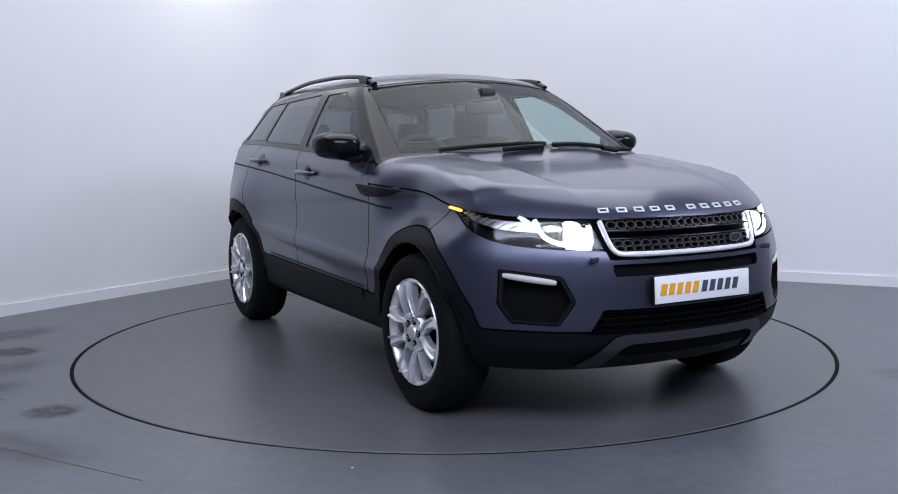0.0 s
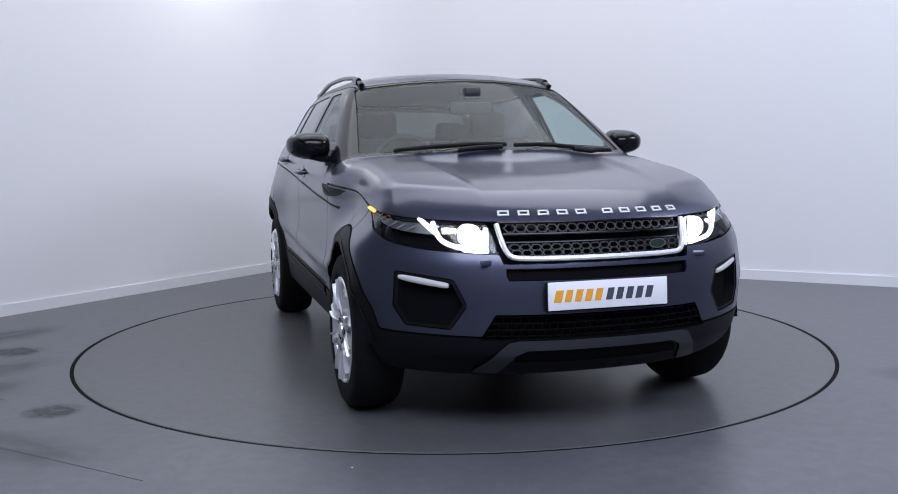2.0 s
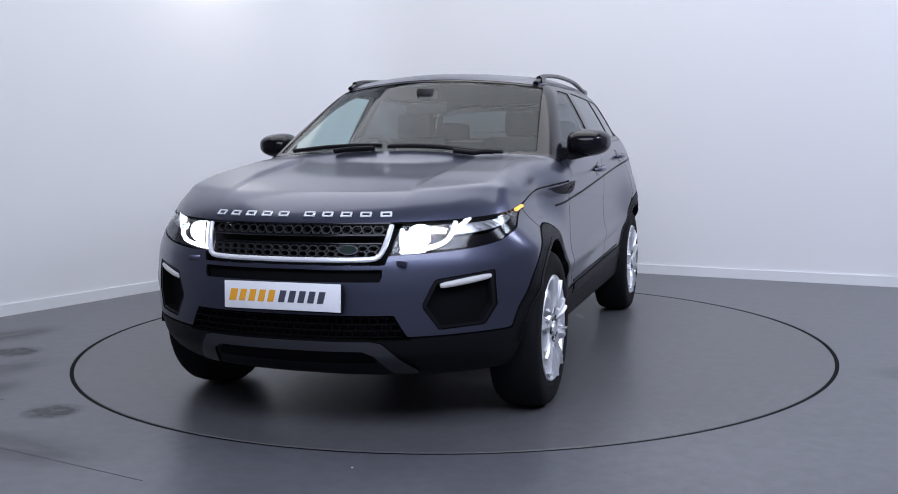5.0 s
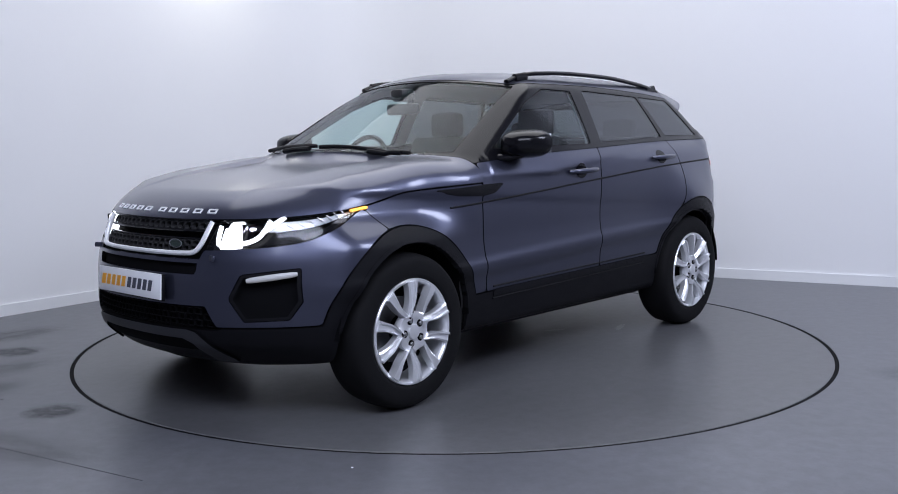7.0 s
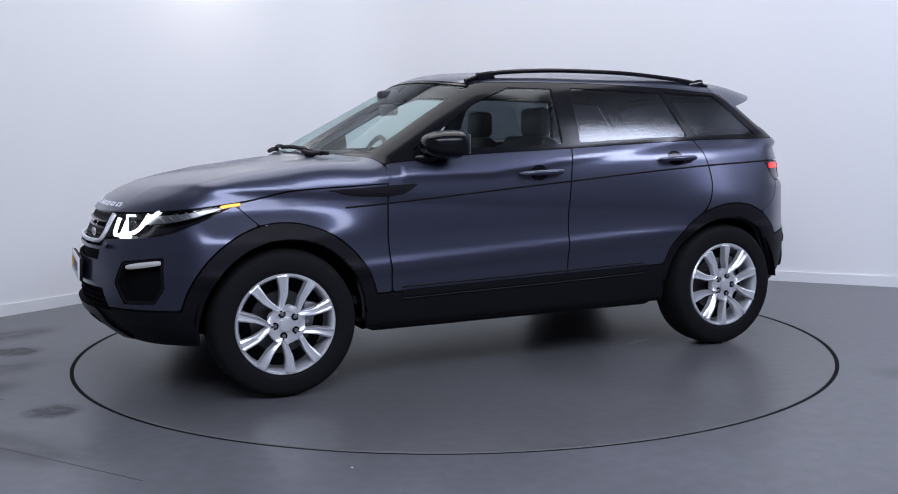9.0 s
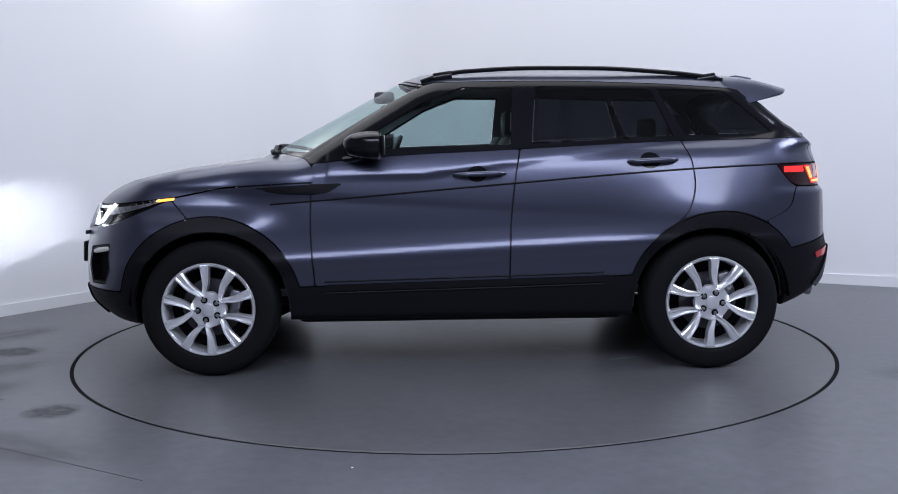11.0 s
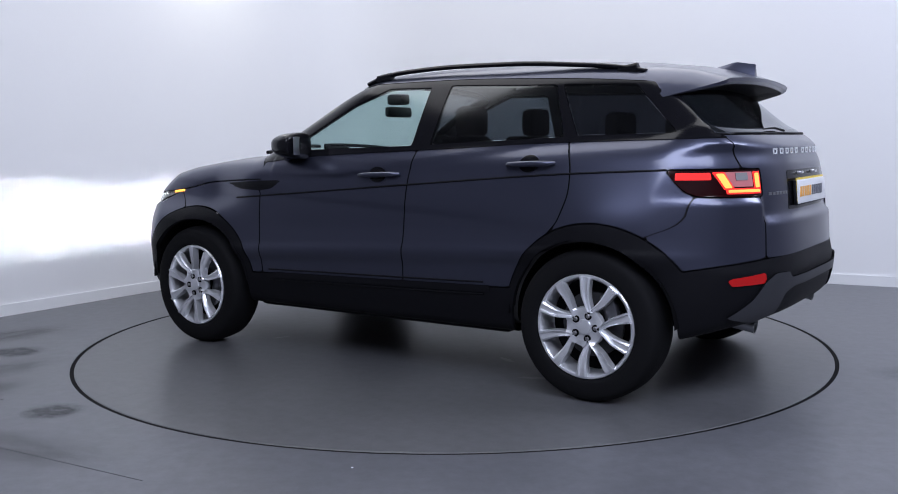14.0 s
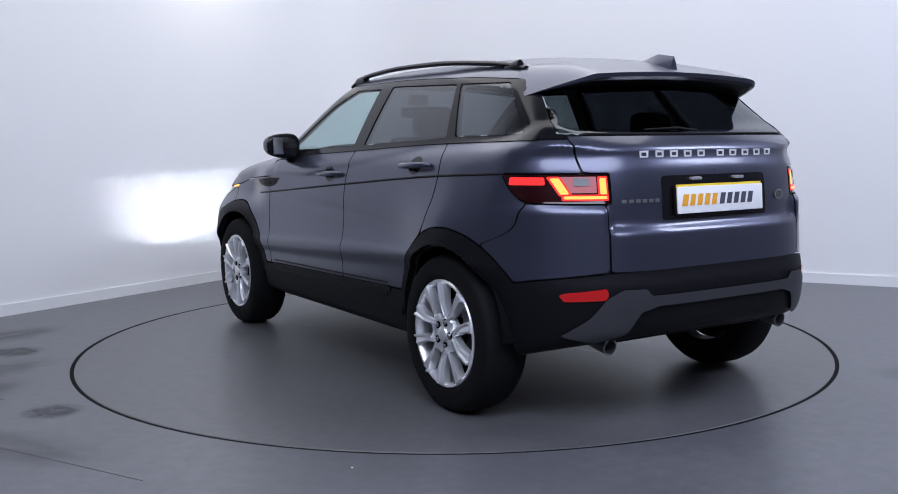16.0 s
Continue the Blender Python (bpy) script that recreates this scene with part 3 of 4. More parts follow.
def panel(name, region, mat, join=False, lift=0.0, depth=0.012, gap=0.004, label="", surface=None, level=0.0, parent=None, plain=False):
    """Cut a region out of the body surface as a panel with turned-in edges, on both sides or joined across the middle."""
    p, t = surface or (BASE_P, BASE_T)
    p, t = clip(p, t, region(*p.T) - gap)
    if not len(t):
        return []
    g = gradient(field, p, 0.012)
    n = g / np.linalg.norm(g, axis=1)[:, None]
    p = p + n * lift
    if join:
        p[p[:, 1] < 1e-4, 1] = 0
        k = len(p)
        p = np.concatenate([p, p * (1, -1, 1)])
        n = np.concatenate([n, n * (1, -1, 1)])
        mid = p[:k, 1] == 0
        t2 = t[:, ::-1] + k
        t2 = np.where((t2 - k < k) & mid[np.clip(t2 - k, 0, k - 1)], t2 - k, t2)
        t = np.concatenate([t, t2])
    faces = len(t)
    if depth:
        p, t, n = flange(p, t, n, depth)
    made = []
    for s in (1,) if join else (1, -1):
        me = mesh_of(name, p * (1, s, 1), t if s > 0 else t[:, ::-1], mat, None if plain else n * (1, s, 1))
        # turned-in edges are near-black: the shade of the shut lines as colour
        if len(t) > faces:
            me.materials.append(BLACK_DEEP)
            me.polygons.foreach_set("material_index", [0] * faces + [1] * (len(t) - faces))
        made.append(put(name, me, parent or car, label))
    return made


panel("bonnet", r_hood, PAINT, join=True)
panel("front_wing", without(r_wing, r_head), PAINT)
panel("front_bumper", without(r_bumper, r_head, r_grille, r_fog, r_slot, r_intake), PAINT, join=True)
panel("front_door", r_door_f, PAINT)
panel("rear_door", r_door_r, PAINT)
panel("rear_wing", without(r_quarter, r_tail, r_gate, r_corner), PAINT)
panel("rear_bumper_corner", without(r_corner, r_tail, r_gate), PAINT)
panel("tailgate", without(r_gate, r_tail), PAINT, join=True)
panel("roof", r_roof, PAINT, join=True)
panel("lower_cladding", without(r_clad, r_intake, r_fog), BLACK_PLASTIC, join=True, lift=0.002, depth=0.02)
panel("windscreen", r_screen, GLASS, join=True, lift=-0.004, depth=0, plain=True)
panel("front_door_window", r_side(WIN_F), GLASS_SIDE, lift=-0.004, depth=0, plain=True)
panel("rear_door_window", r_side(WIN_R), GLASS_TINT, lift=-0.004, depth=0, plain=True)
panel("quarter_window", r_side(WIN_Q), GLASS_TINT, lift=-0.004, depth=0, plain=True)
panel("rear_window", r_glass_rear, GLASS_REAR, join=True, lift=-0.004, depth=0, plain=True)


def r_cabin_rest(x, y, z):
    openings = [r(x, y, z) for r in (r_screen, r_roof, r_glass_rear, r_side(WIN_F), r_side(WIN_R), r_side(WIN_Q), r_hood, r_gate)]
    return low(z - belt_z(x) + 0.012 + 0.2 * (x > 0.9), np.where(x > 0.72, z - hood_edge(x), 1), -np.maximum.reduce(openings))


panel("window_surround", r_cabin_rest, BLACK_GLOSS, gap=0.0, depth=0.02, label="gloss black pillars and window frames")
# near-black sheets behind grille, fog lamps, slot and intake give their deep shade
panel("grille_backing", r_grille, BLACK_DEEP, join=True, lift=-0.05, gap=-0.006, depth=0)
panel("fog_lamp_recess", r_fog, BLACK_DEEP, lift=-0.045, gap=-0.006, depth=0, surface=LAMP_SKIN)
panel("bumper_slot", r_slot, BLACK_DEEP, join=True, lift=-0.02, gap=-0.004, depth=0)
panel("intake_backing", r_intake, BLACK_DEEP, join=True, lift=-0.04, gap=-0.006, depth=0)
panel("headlight_housing", r_head, BLACK_GLOSS, lift=-0.05, gap=-0.006, depth=0, surface=LAMP_SKIN)
panel("headlight_lens", r_head, LENS, lift=0.0, depth=0.006, surface=LAMP_SKIN)
panel("tail_light", r_tail, RED_LENS, lift=0.0, depth=0.02, label="dark red tail light with a glowing guide", surface=TAIL_SKIN)

# ---------------- wheels ----------------


def spoke_mesh(side):
    """One curved, tapering spoke of a pair, hollow-faced, from the hub to the rim."""
    bm = bmesh.new()
    rows = []
    n = 13
    for i in range(n):
        t = i / (n - 1)
        r = 0.068 + t * 0.166
        a = side * (0.312 + 0.29 * (1 - min(1.0, t * 1.7)) ** 2)
        wdt = 0.0120 + 0.0040 * min(1.0, t * 2) + 0.0110 * t ** 2.2
        y = 0.004 + 0.020 * math.sin(t * math.pi * 0.55) - 0.002 * t
        c, s = math.cos(a), math.sin(a)
        ring = []
        for u, h in ((-1.0, -0.042), (-1.0, -0.010), (-0.62, -0.004), (0.0, -0.008), (0.42, -0.009), (0.60, 0.002), (0.92, 0.002), (1.0, -0.042)):
            u = -u * side
            ring.append(bm.verts.new((r * s + u * wdt * c, y + h, r * c - u * wdt * s)))
        rows.append(ring)
    for a, b in zip(rows, rows[1:]):
        for k in range(7):
            bm.faces.new((a[k], a[k + 1], b[k + 1], b[k]))
    bm.faces.new(rows[0]), bm.faces.new(rows[-1])
    bmesh.ops.recalc_face_normals(bm, faces=bm.faces)
    me = bpy.data.meshes.new("spoke")
    bm.to_mesh(me)
    bm.free()
    me.materials.append(ALLOY)
    me.polygons.foreach_set("use_smooth", [True] * len(me.polygons))
    me.set_sharp_from_angle(angle=radians(30))
    return me


SPOKES = {s: spoke_mesh(s) for s in (1, -1)}


def make_wheel():
    """An alloy wheel with its outer face towards +y, its axle at the origin."""
    bm = bmesh.new()
    lathe(bm, [(0.226, -0.20), (0.222, -0.06), (0.226, -0.004), (0.234, 0.006), (0.243, 0.008), (0.247, 0.003), (0.247, -0.012), (0.24, -0.02)], 72)
    wheel = part("wheel", bm, ALLOY, car, "silver alloy wheel with five pairs of split spokes")
    bm = bmesh.new()
    prof = [(0.238, -0.21), (0.30, -0.222), (0.338, -0.215), (0.356, -0.19), (0.362, -0.15), (0.363, -0.11), (0.362, -0.06), (0.356, -0.022),
            (0.345, -0.004), (0.330, 0.006), (0.315, 0.007), (0.300, 0.010), (0.285, 0.009), (0.270, 0.010), (0.256, 0.006), (0.246, -0.004), (0.240, -0.02)]
    lathe(bm, prof, 96)
    part("tyre", bm, RUBBER, wheel, "black rubber road tyre")
    for k in range(5):
        for s in (1, -1):
            put("spoke", SPOKES[s], wheel, m=Matrix.Rotation(2 * math.pi * k / 5, 4, "Y"))
    bm = bmesh.new()
    lathe(bm, [(0.086, -0.04), (0.084, -0.004), (0.076, 0.004), (0.062, 0.004), (0.044, 0.002), (0.036, 0.004), (0.033, 0.013), (0.02, 0.016), (0.0001, 0.016)], 40)
    part("hub", bm, ALLOY, wheel, "silver hub with a round cap")
    for k in range(5):
        a = 2 * math.pi * (k + 0.5) / 5
        bm = bmesh.new()
        lathe(bm, [(0.0105, -0.01), (0.0105, 0.011), (0.008, 0.014), (0.0001, 0.014)], 6)
        part("lug_nut", bm, NUT, wheel, smooth=False, m=Matrix.Translation((0.056 * math.sin(a), 0.0, 0.056 * math.cos(a))))
        # raised black disc draws the shade of a pocket round the nut
        bm = bmesh.new()
        lathe(bm, [(0.0180, 0.0), (0.0180, 0.0065), (0.0001, 0.0065)], 18)
        part("nut_pocket_shade", bm, BLACK_DEEP, wheel, m=Matrix.Translation((0.056 * math.sin(a), 0.0, 0.056 * math.cos(a))))
    for k in range(5):
        bm = bmesh.new()
        rows = []
        for i in range(7):
            r = 0.066 + 0.0052 * i
            half = 0.60 - 0.045 * i
            dip = 0.004 + 0.0022 * i + 0.022 * (i > 5)
            rows.append([bm.verts.new((r * math.sin(u), 0.012 - dip * (1 - (u / half) ** 2) + 0.006 * math.sin(math.pi * i / 12), r * math.cos(u))) for u in np.linspace(-half, half, 7)])
        for a, b in zip(rows, rows[1:]):
            for q in range(6):
                bm.faces.new((a[q], a[q + 1], b[q + 1], b[q]))
        bmesh.ops.recalc_face_normals(bm, faces=bm.faces)
        part("spoke_web", bm, ALLOY, wheel, m=Matrix.Rotation(2 * math.pi * k / 5, 4, "Y"))
    bm = bmesh.new()
    lathe(bm, [(0.155, -0.085), (0.155, -0.105), (0.07, -0.105), (0.07, -0.085), (0.155, -0.085)], 48)
    part("brake_disc", bm, STEEL, wheel, "bare steel brake disc")
    # black disc puts the shade between the spokes into colour
    bm = bmesh.new()
    lathe(bm, [(0.222, -0.12), (0.0001, -0.12)], 40)
    part("spoke_gap_shade", bm, BLACK_DEEP, wheel)
    bm = bmesh.new()
    box(bm, -0.115, -0.085, 0.055, 0.07, 0.06, 0.14, 0.012)
    part("brake_caliper", bm, ALLOY_DARK, wheel)
    return wheel


first = make_wheel()
first.matrix_basis = pose(WHEEL_X, WHEEL_Y, WHEEL_Z, 0, -15, 0)
copy_thing(first, pose(-WHEEL_X, WHEEL_Y, WHEEL_Z, 0, 16, 0))
copy_thing(first, pose(WHEEL_X, -WHEEL_Y, WHEEL_Z, 0, 20, 180))
copy_thing(first, pose(-WHEEL_X, -WHEEL_Y, WHEEL_Z, 0, 44, 180))

for sx in (1, -1):
    for sy in (1, -1):
        bm = bmesh.new()
        lathe(bm, [(0.425, -0.03), (0.425, -0.40), (0.02, -0.40)], 48)
        bmesh.ops.bisect_plane(bm, geom=bm.verts[:] + bm.edges[:] + bm.faces[:], plane_co=(0, 0, 0.02), plane_no=(0, 0, -1), clear_outer=True)
        part("wheel_arch_liner", bm, BLACK_DEEP, car, m=pose(sx * WHEEL_X, sy * 0.93, WHEEL_Z, 0, 0, 0 if sy > 0 else 180))
bm = bmesh.new()
box(bm, 0, 0, 0.315, 1.75, 1.66, 0.10, 0.03)
box(bm, 1.45, 0, 0.36, 1.0, 1.0, 0.12, 0.03)
box(bm, -1.45, 0, 0.42, 1.0, 1.0, 0.12, 0.03)
part("underbody", bm, BLACK_PLASTIC, car, "black underbody with sills")

# ---------------- points on the body ----------------


def root(f, a, b):
    """Where f changes sign between a (outside) and b (inside)."""
    for _ in range(17):
        m = (a + b) / 2
        if f(m) > 0:
            a = m
        else:
            b = m
    return (a + b) / 2


def at_front(y, z, out=0.0):
    return Vector((root(lambda v: float(field(np.array(v), np.array(y), np.array(z))), 2.5, 0.6) + out, y, z))


def at_rear(y, z, out=0.0):
    return Vector((root(lambda v: float(field(np.array(v), np.array(y), np.array(z))), -2.6, -1.2) - out, y, z))


def at_side(x, z, out=0.0):
    return Vector((x, root(lambda v: float(field(np.array(x), np.array(v), np.array(z))), 1.3, 0.3) + out, z))


def at_top(x, y, out=0.0):
    return Vector((x, y, root(lambda v: float(field(np.array(x), np.array(y), np.array(v))), 2.0, 0.8) + out))


def flip(v, s):
    return Vector((v[0], v[1] * s, v[2]))


def band(f, lo, hi, x0, x1):
    """A strip between f(x)+lo and f(x)+hi over a stretch of x."""
    return lambda x, y, z: low(z - f(x) - lo, f(x) + hi - z, x - x0, x1 - x, y - 0.4)


def from_front(poly):
    return lambda x, y, z: np.where(x > 1.4, inside(y, z, poly), -1)


def from_rear(poly):
    return lambda x, y, z: np.where(x < -1.4, inside(y, z, poly), -1)


def surface_bar(name, pts, radius, mat, parent=None, label="", n=8, flat=1.0):
    for s in (1, -1):
        bm = bmesh.new()
        tube(bm, [flip(p, s) for p in pts], radius, n, flat)
        part(name, bm, mat, parent or car, label)


# ---------------- outer details of the sides ----------------
crease = curve((-1.75, 1.092), (-1.22, 1.07), (-0.27, 1.004), (0.59, 0.938), (1.04, 0.905))
# slim black bar draws the shade line of the body crease
surface_bar("waist_crease_shade", [at_side(x, float(crease(x)), 0.000) for x in np.linspace(-1.69, 1.0, 60)], 0.0055, BLACK_PLASTIC, label="thin dark bar for the shade along the waist crease", n=6)
for dz in (0.022, -0.040):
    surface_bar("sill_strip", [at_side(x, float(clad_top(x)) + dz, 0.004 if dz < 0 else 0.0) for x in np.linspace(-0.76, 0.72, 30)], 0.005, BLACK_PLASTIC, n=6)
panel("belt_moulding", band(belt_z, -0.016, 0.006, -1.80, 0.74), BLACK_GLOSS, lift=0.004, depth=0.006, gap=0.0, label="gloss black belt moulding")
VENT = [(1.12, 0.992), (0.95, 0.962), (0.78, 0.955), (0.69, 0.968), (0.618, 1.010), (0.63, 1.016), (0.78, 1.012)]
panel("side_vent", lambda x, y, z: low(inside(x, z, VENT), hood_edge(x) - 0.004 - z), BLACK_PLASTIC, lift=0.002, depth=0.008, gap=0.0, label="black blade-shaped side vent")
panel("vent_blade", lambda x, y, z: low(inside(x, z, [(1.02, 0.985), (0.79, 0.972), (0.69, 0.982), (0.655, 1.0), (0.79, 0.99)]), hood_edge(x) - z), BLACK_PLASTIC, lift=0.006, depth=0.006, gap=0.0)
panel("sill_moulding", band(clad_top, -0.028, 0.006, -0.80, 0.72), BLACK_PLASTIC, lift=0.010, depth=0.012, gap=0.0)
for sg in (1, -1):
    panel("arch_lip", lambda x, y, z: low(arch(x, z) - ARCH_IN, ARCH_IN + 0.020 - arch(x, z), z - 0.40, x * sg), BLACK_PLASTIC, lift=0.005, depth=0.03, gap=0.0)

for s in (1, -1):
    for x0, x1, z0, z1 in ((0.033, -0.238, 1.052, 1.060), (-0.888, -1.146, 1.112, 1.120)):
        a, b = at_side(x0, z0), at_side(x1, z1)
        mid = at_side((x0 + x1) / 2, (z0 + z1) / 2)
        bm = bmesh.new()
        pts = [a + (b - a) * t + Vector((0, 0.006 + 0.034 * math.sin(math.pi * min(1, max(0, t))) ** 0.35, 0)) for t in np.linspace(0, 1, 13)]
        tube(bm, [flip(p, s) for p in pts], [0.009 + 0.006 * math.sin(math.pi * t) ** 0.5 for t in np.linspace(0, 1, 13)], 10, 1.0)
        part("door_handle", bm, PAINT, car)
        cx, cz = mid.x + 0.012, mid.z
        panel_r = lambda x, y, z, cx=cx, cz=cz: 0.048 - np.hypot((x - cx) / 1.15, (z - cz) * 1.15)
        # flat black patch on the door puts the handle cup's shade into colour
        if s > 0:
            panel("handle_cup_shade", panel_r, BLACK_GLOSS, lift=0.0015, depth=0.003, gap=0.0)

for s in (1, -1):
    # door mirror: a rounded shell, its glass, the foot on the door
    bm = bmesh.new()
    bmesh.ops.create_uvsphere(bm, u_segments=32, v_segments=18, radius=1)
    for v in bm.verts:
        p = v.co
        q = Vector([math.copysign(abs(c) ** 0.72, c) for c in p])
        if q.x < -0.25:
            q.x = -0.25 + (q.x + 0.25) * 0.12
        taper = 1 - 0.16 * q.y - 0.10 * max(0, q.x)
        v.co = Vector((0.455 + q.x * 0.150, s * (0.945 + q.y * 0.105 - 0.03 * max(0, q.x)), 1.212 + q.z * 0.073 * taper + 0.004 * q.y))
    part("door_mirror", bm, BLACK_GLOSS, car, "gloss black door mirror shell")
    # dull tint on the glass stands in for a dark reflection
    bm = bmesh.new()
    box(bm, 0, 0, 0, 0.004, 0.160, 0.098, 0.0015)
    part("mirror_glass", bm, CHROME_DULL, car, m=pose(0.409, s * 0.945, 1.212, 0, 0, 18 * s))
    bm = bmesh.new()
    root_p = at_side(0.58, 1.13)
    tube(bm, [flip((0.59, root_p.y - 0.02, 1.140), s), flip((0.56, root_p.y + 0.02, 1.142), s), flip((0.50, 0.93, 1.155), s)], [0.035, 0.032, 0.028], 12, 0.6)
    part("mirror_foot", bm, BLACK_GLOSS, car)
    # roof rail
    bm = bmesh.new()
    rail = curve((-1.47, 1.560), (-1.36, 1.582), (-1.18, 1.603), (-0.75, 1.630), (-0.40, 1.634), (-0.04, 1.620), (0.10, 1.598), (0.20, 1.566))
    yr = curve((-1.47, 0.560), (-0.6, 0.592), (0.20, 0.580))
    xs = np.linspace(-1.47, 0.20, 40)
    pts = [(x, s * float(yr(x)), float(rail(x)) - 0.012) for x in xs]
    tube(bm, pts, [0.017] * 40, 10, 0.75)
    part("roof_rail", bm, BLACK_GLOSS, car, "gloss black raised roof rail")
    for x in (-1.38, 0.08):
        bm = bmesh.new()
        tube(bm, [(x - 0.05, s * float(yr(x)), float(rail(x)) - 0.015), (x + 0.05, s * float(yr(x)), float(rail(x)) - 0.03)], 0.02, 10, 1.4)
        part("rail_foot", bm, BLACK_GLOSS, car)

# ---------------- front ----------------


def smooth_path(pts, n=24):
    """Points along a smooth line through a few pairs."""
    p = np.array(pts, float)
    t = np.concatenate([[0], np.cumsum(np.linalg.norm(np.diff(p, axis=0), axis=1))])
    cs = [curve(*zip(t, p[:, k])) for k in range(p.shape[1])]
    return [tuple(float(c(u)) for c in cs) for u in np.linspace(0, t[-1], n)]


surface_bar("daytime_light", [at_front(y, z, -0.016) for y, z in smooth_path([(0.690, 0.912), (0.668, 0.885), (0.648, 0.862), (0.632, 0.850)], 10)], 0.0105, LAMP_WHITE)
surface_bar("daytime_light", [at_front(y, z, -0.016) for y, z in smooth_path([(0.645, 0.898), (0.640, 0.862), (0.622, 0.826), (0.585, 0.806), (0.53, 0.796), (0.475, 0.793), (0.464, 0.803), (0.459, 0.84), (0.456, 0.874)], 26)], 0.0100, LAMP_WHITE)
panel("light_guide", lambda x, y, z: low(r_head(x, y, z) - 0.008, z - 0.45 * lamp_low(x) - 0.55 * hood_edge(x), x - 1.60, 1.93 - x, y - 0.60), CHROME_DULL, lift=-0.018, depth=0.008, gap=0.0, label="ribbed clear inner lamp", surface=LAMP_SKIN)
for k in range(7):
    x = 1.64 + 0.036 * k
    surface_bar("guide_rib", [at_side(x + d, 0.5 * (float(lamp_low(x)) + float(hood_edge(x))) + 0.012 + d, -0.016) for d in (-0.010, 0.0, 0.010)], 0.0035, LENS_GREY, n=6)
surface_bar("amber_marker", [at_side(x, z, -0.004) for x, z in smooth_path([(1.60, 0.930), (1.56, 0.935), (1.51, 0.940)], 6)], 0.010, LAMP_AMBER, flat=0.7)
for s in (1, -1):
    c = at_front(0.514, 0.846, -0.040)
    bm = bmesh.new()
    lathe(bm, [(0.0001, 0.004), (0.024, 0.002), (0.040, -0.004), (0.043, -0.006), (0.043, 0.010), (0.046, 0.010), (0.046, -0.03)], 32)
    part("projector", bm, LAMP_WHITE, car, m=Matrix.Translation(flip(c, s)) @ pose(0, 0, 0, 0, 0, -90))
    # dipped-beam unit: a thin bright line behind a shutter that lets light out forwards and down
    b = at_front(0.598, 0.866, -0.024)
    bm = bmesh.new()
    box(bm, b.x, s * b.y, b.z + 0.006, 0.036, 0.046, 0.003)
    box(bm, b.x, s * b.y, b.z - 0.011, 0.036, 0.046, 0.003)
    box(bm, b.x, s * (b.y + 0.023), b.z - 0.0025, 0.036, 0.003, 0.020)
    box(bm, b.x, s * (b.y - 0.023), b.z - 0.0025, 0.036, 0.003, 0.020)
    box(bm, b.x - 0.018, s * b.y, b.z - 0.0025, 0.003, 0.049, 0.020)
    part("beam_shutter", bm, BLACK_DEEP, car, smooth=False)
    bm = bmesh.new()
    box(bm, b.x - 0.0145, s * b.y, b.z + 0.0022, 0.002, 0.036, 0.003)
    part("beam_filament", bm, BEAM, car, smooth=False)
    p = at_front(0.467, 0.742, 0.002)
    bm = bmesh.new()
    box(bm, 0, 0, 0, 0.012, 0.078, 0.024, 0.005)
    part("washer_cover", bm, PAINT, car, m=Matrix.Translation(flip(p, s)) @ pose(0, 0, 0, 0, -12, -18 * s))
surface_bar("fog_lamp", [at_front(0.786 - 0.172 * u, 0.678 - 0.030 * u, -0.012) for u in np.linspace(0, 1, 12)], [0.009 + 0.005 * math.sin(math.pi * u) ** 0.4 for u in np.linspace(0, 1, 12)], LAMP_FOG, label="slim clear fog lamp strip", n=10)
# the bowl is no lamp: its emission stands in for reflected headlight glare
panel("lit_bowl", lambda x, y, z: low(r_head(x, y, z) - 0.010, 0.562 - y, y - 0.462, z - 0.790, 0.884 - z), LAMP_BOWL, lift=-0.046, depth=0, gap=0, label="headlight reflector bowl, lamp glare put in as emission", surface=LAMP_SKIN)
# added baffle that hides the glowing bowl from the side
for s in (1, -1):
    bm = bmesh.new()
    b = at_front(0.568, 0.838)
    box(bm, b.x - 0.036, s * 0.568, 0.838, 0.062, 0.005, 0.092, 0.001)
    part("glow_baffle", bm, BLACK_GLOSS, car)
panel("fog_surround", without(r_fog, lambda x, y, z: r_fog(x, y, z) - 0.012), BLACK_PLASTIC, lift=-0.004, depth=0.045, gap=0.0, surface=LAMP_SKIN)

# grille: bright frame, dark cross bars, two rows of hexagonal mesh, oval badge
frame_path = [(0.418, 0.892), (0.412, 0.850), (0.400, 0.800), (0.386, 0.772), (0.360, 0.760), (0.25, 0.757), (0.0, 0.756)]
pts = [at_front(y, z, 0.000) for y, z in smooth_path(frame_path, 30)]
bm = bmesh.new()
rows = []
for v in [flip(p, -1) for p in pts] + pts[-2::-1]:
    rows.append(v)
tube(bm, rows, 0.011, 8, 1.0)
part("grille_frame", bm, LETTER, car, "satin chrome grille surround")


def cross_bar(z, y1, r, mat, inset, name="grille_bar"):
    bm = bmesh.new()
    tube(bm, [at_front(y, z, -inset) for y in np.linspace(-y1, y1, 25)], r, 8, 0.8)
    part(name, bm, mat, car)


cross_bar(0.852, 0.395, 0.008, BLACK_GLOSS, 0.014)
cross_bar(0.818, 0.385, 0.007, BLACK_GLOSS, 0.022)
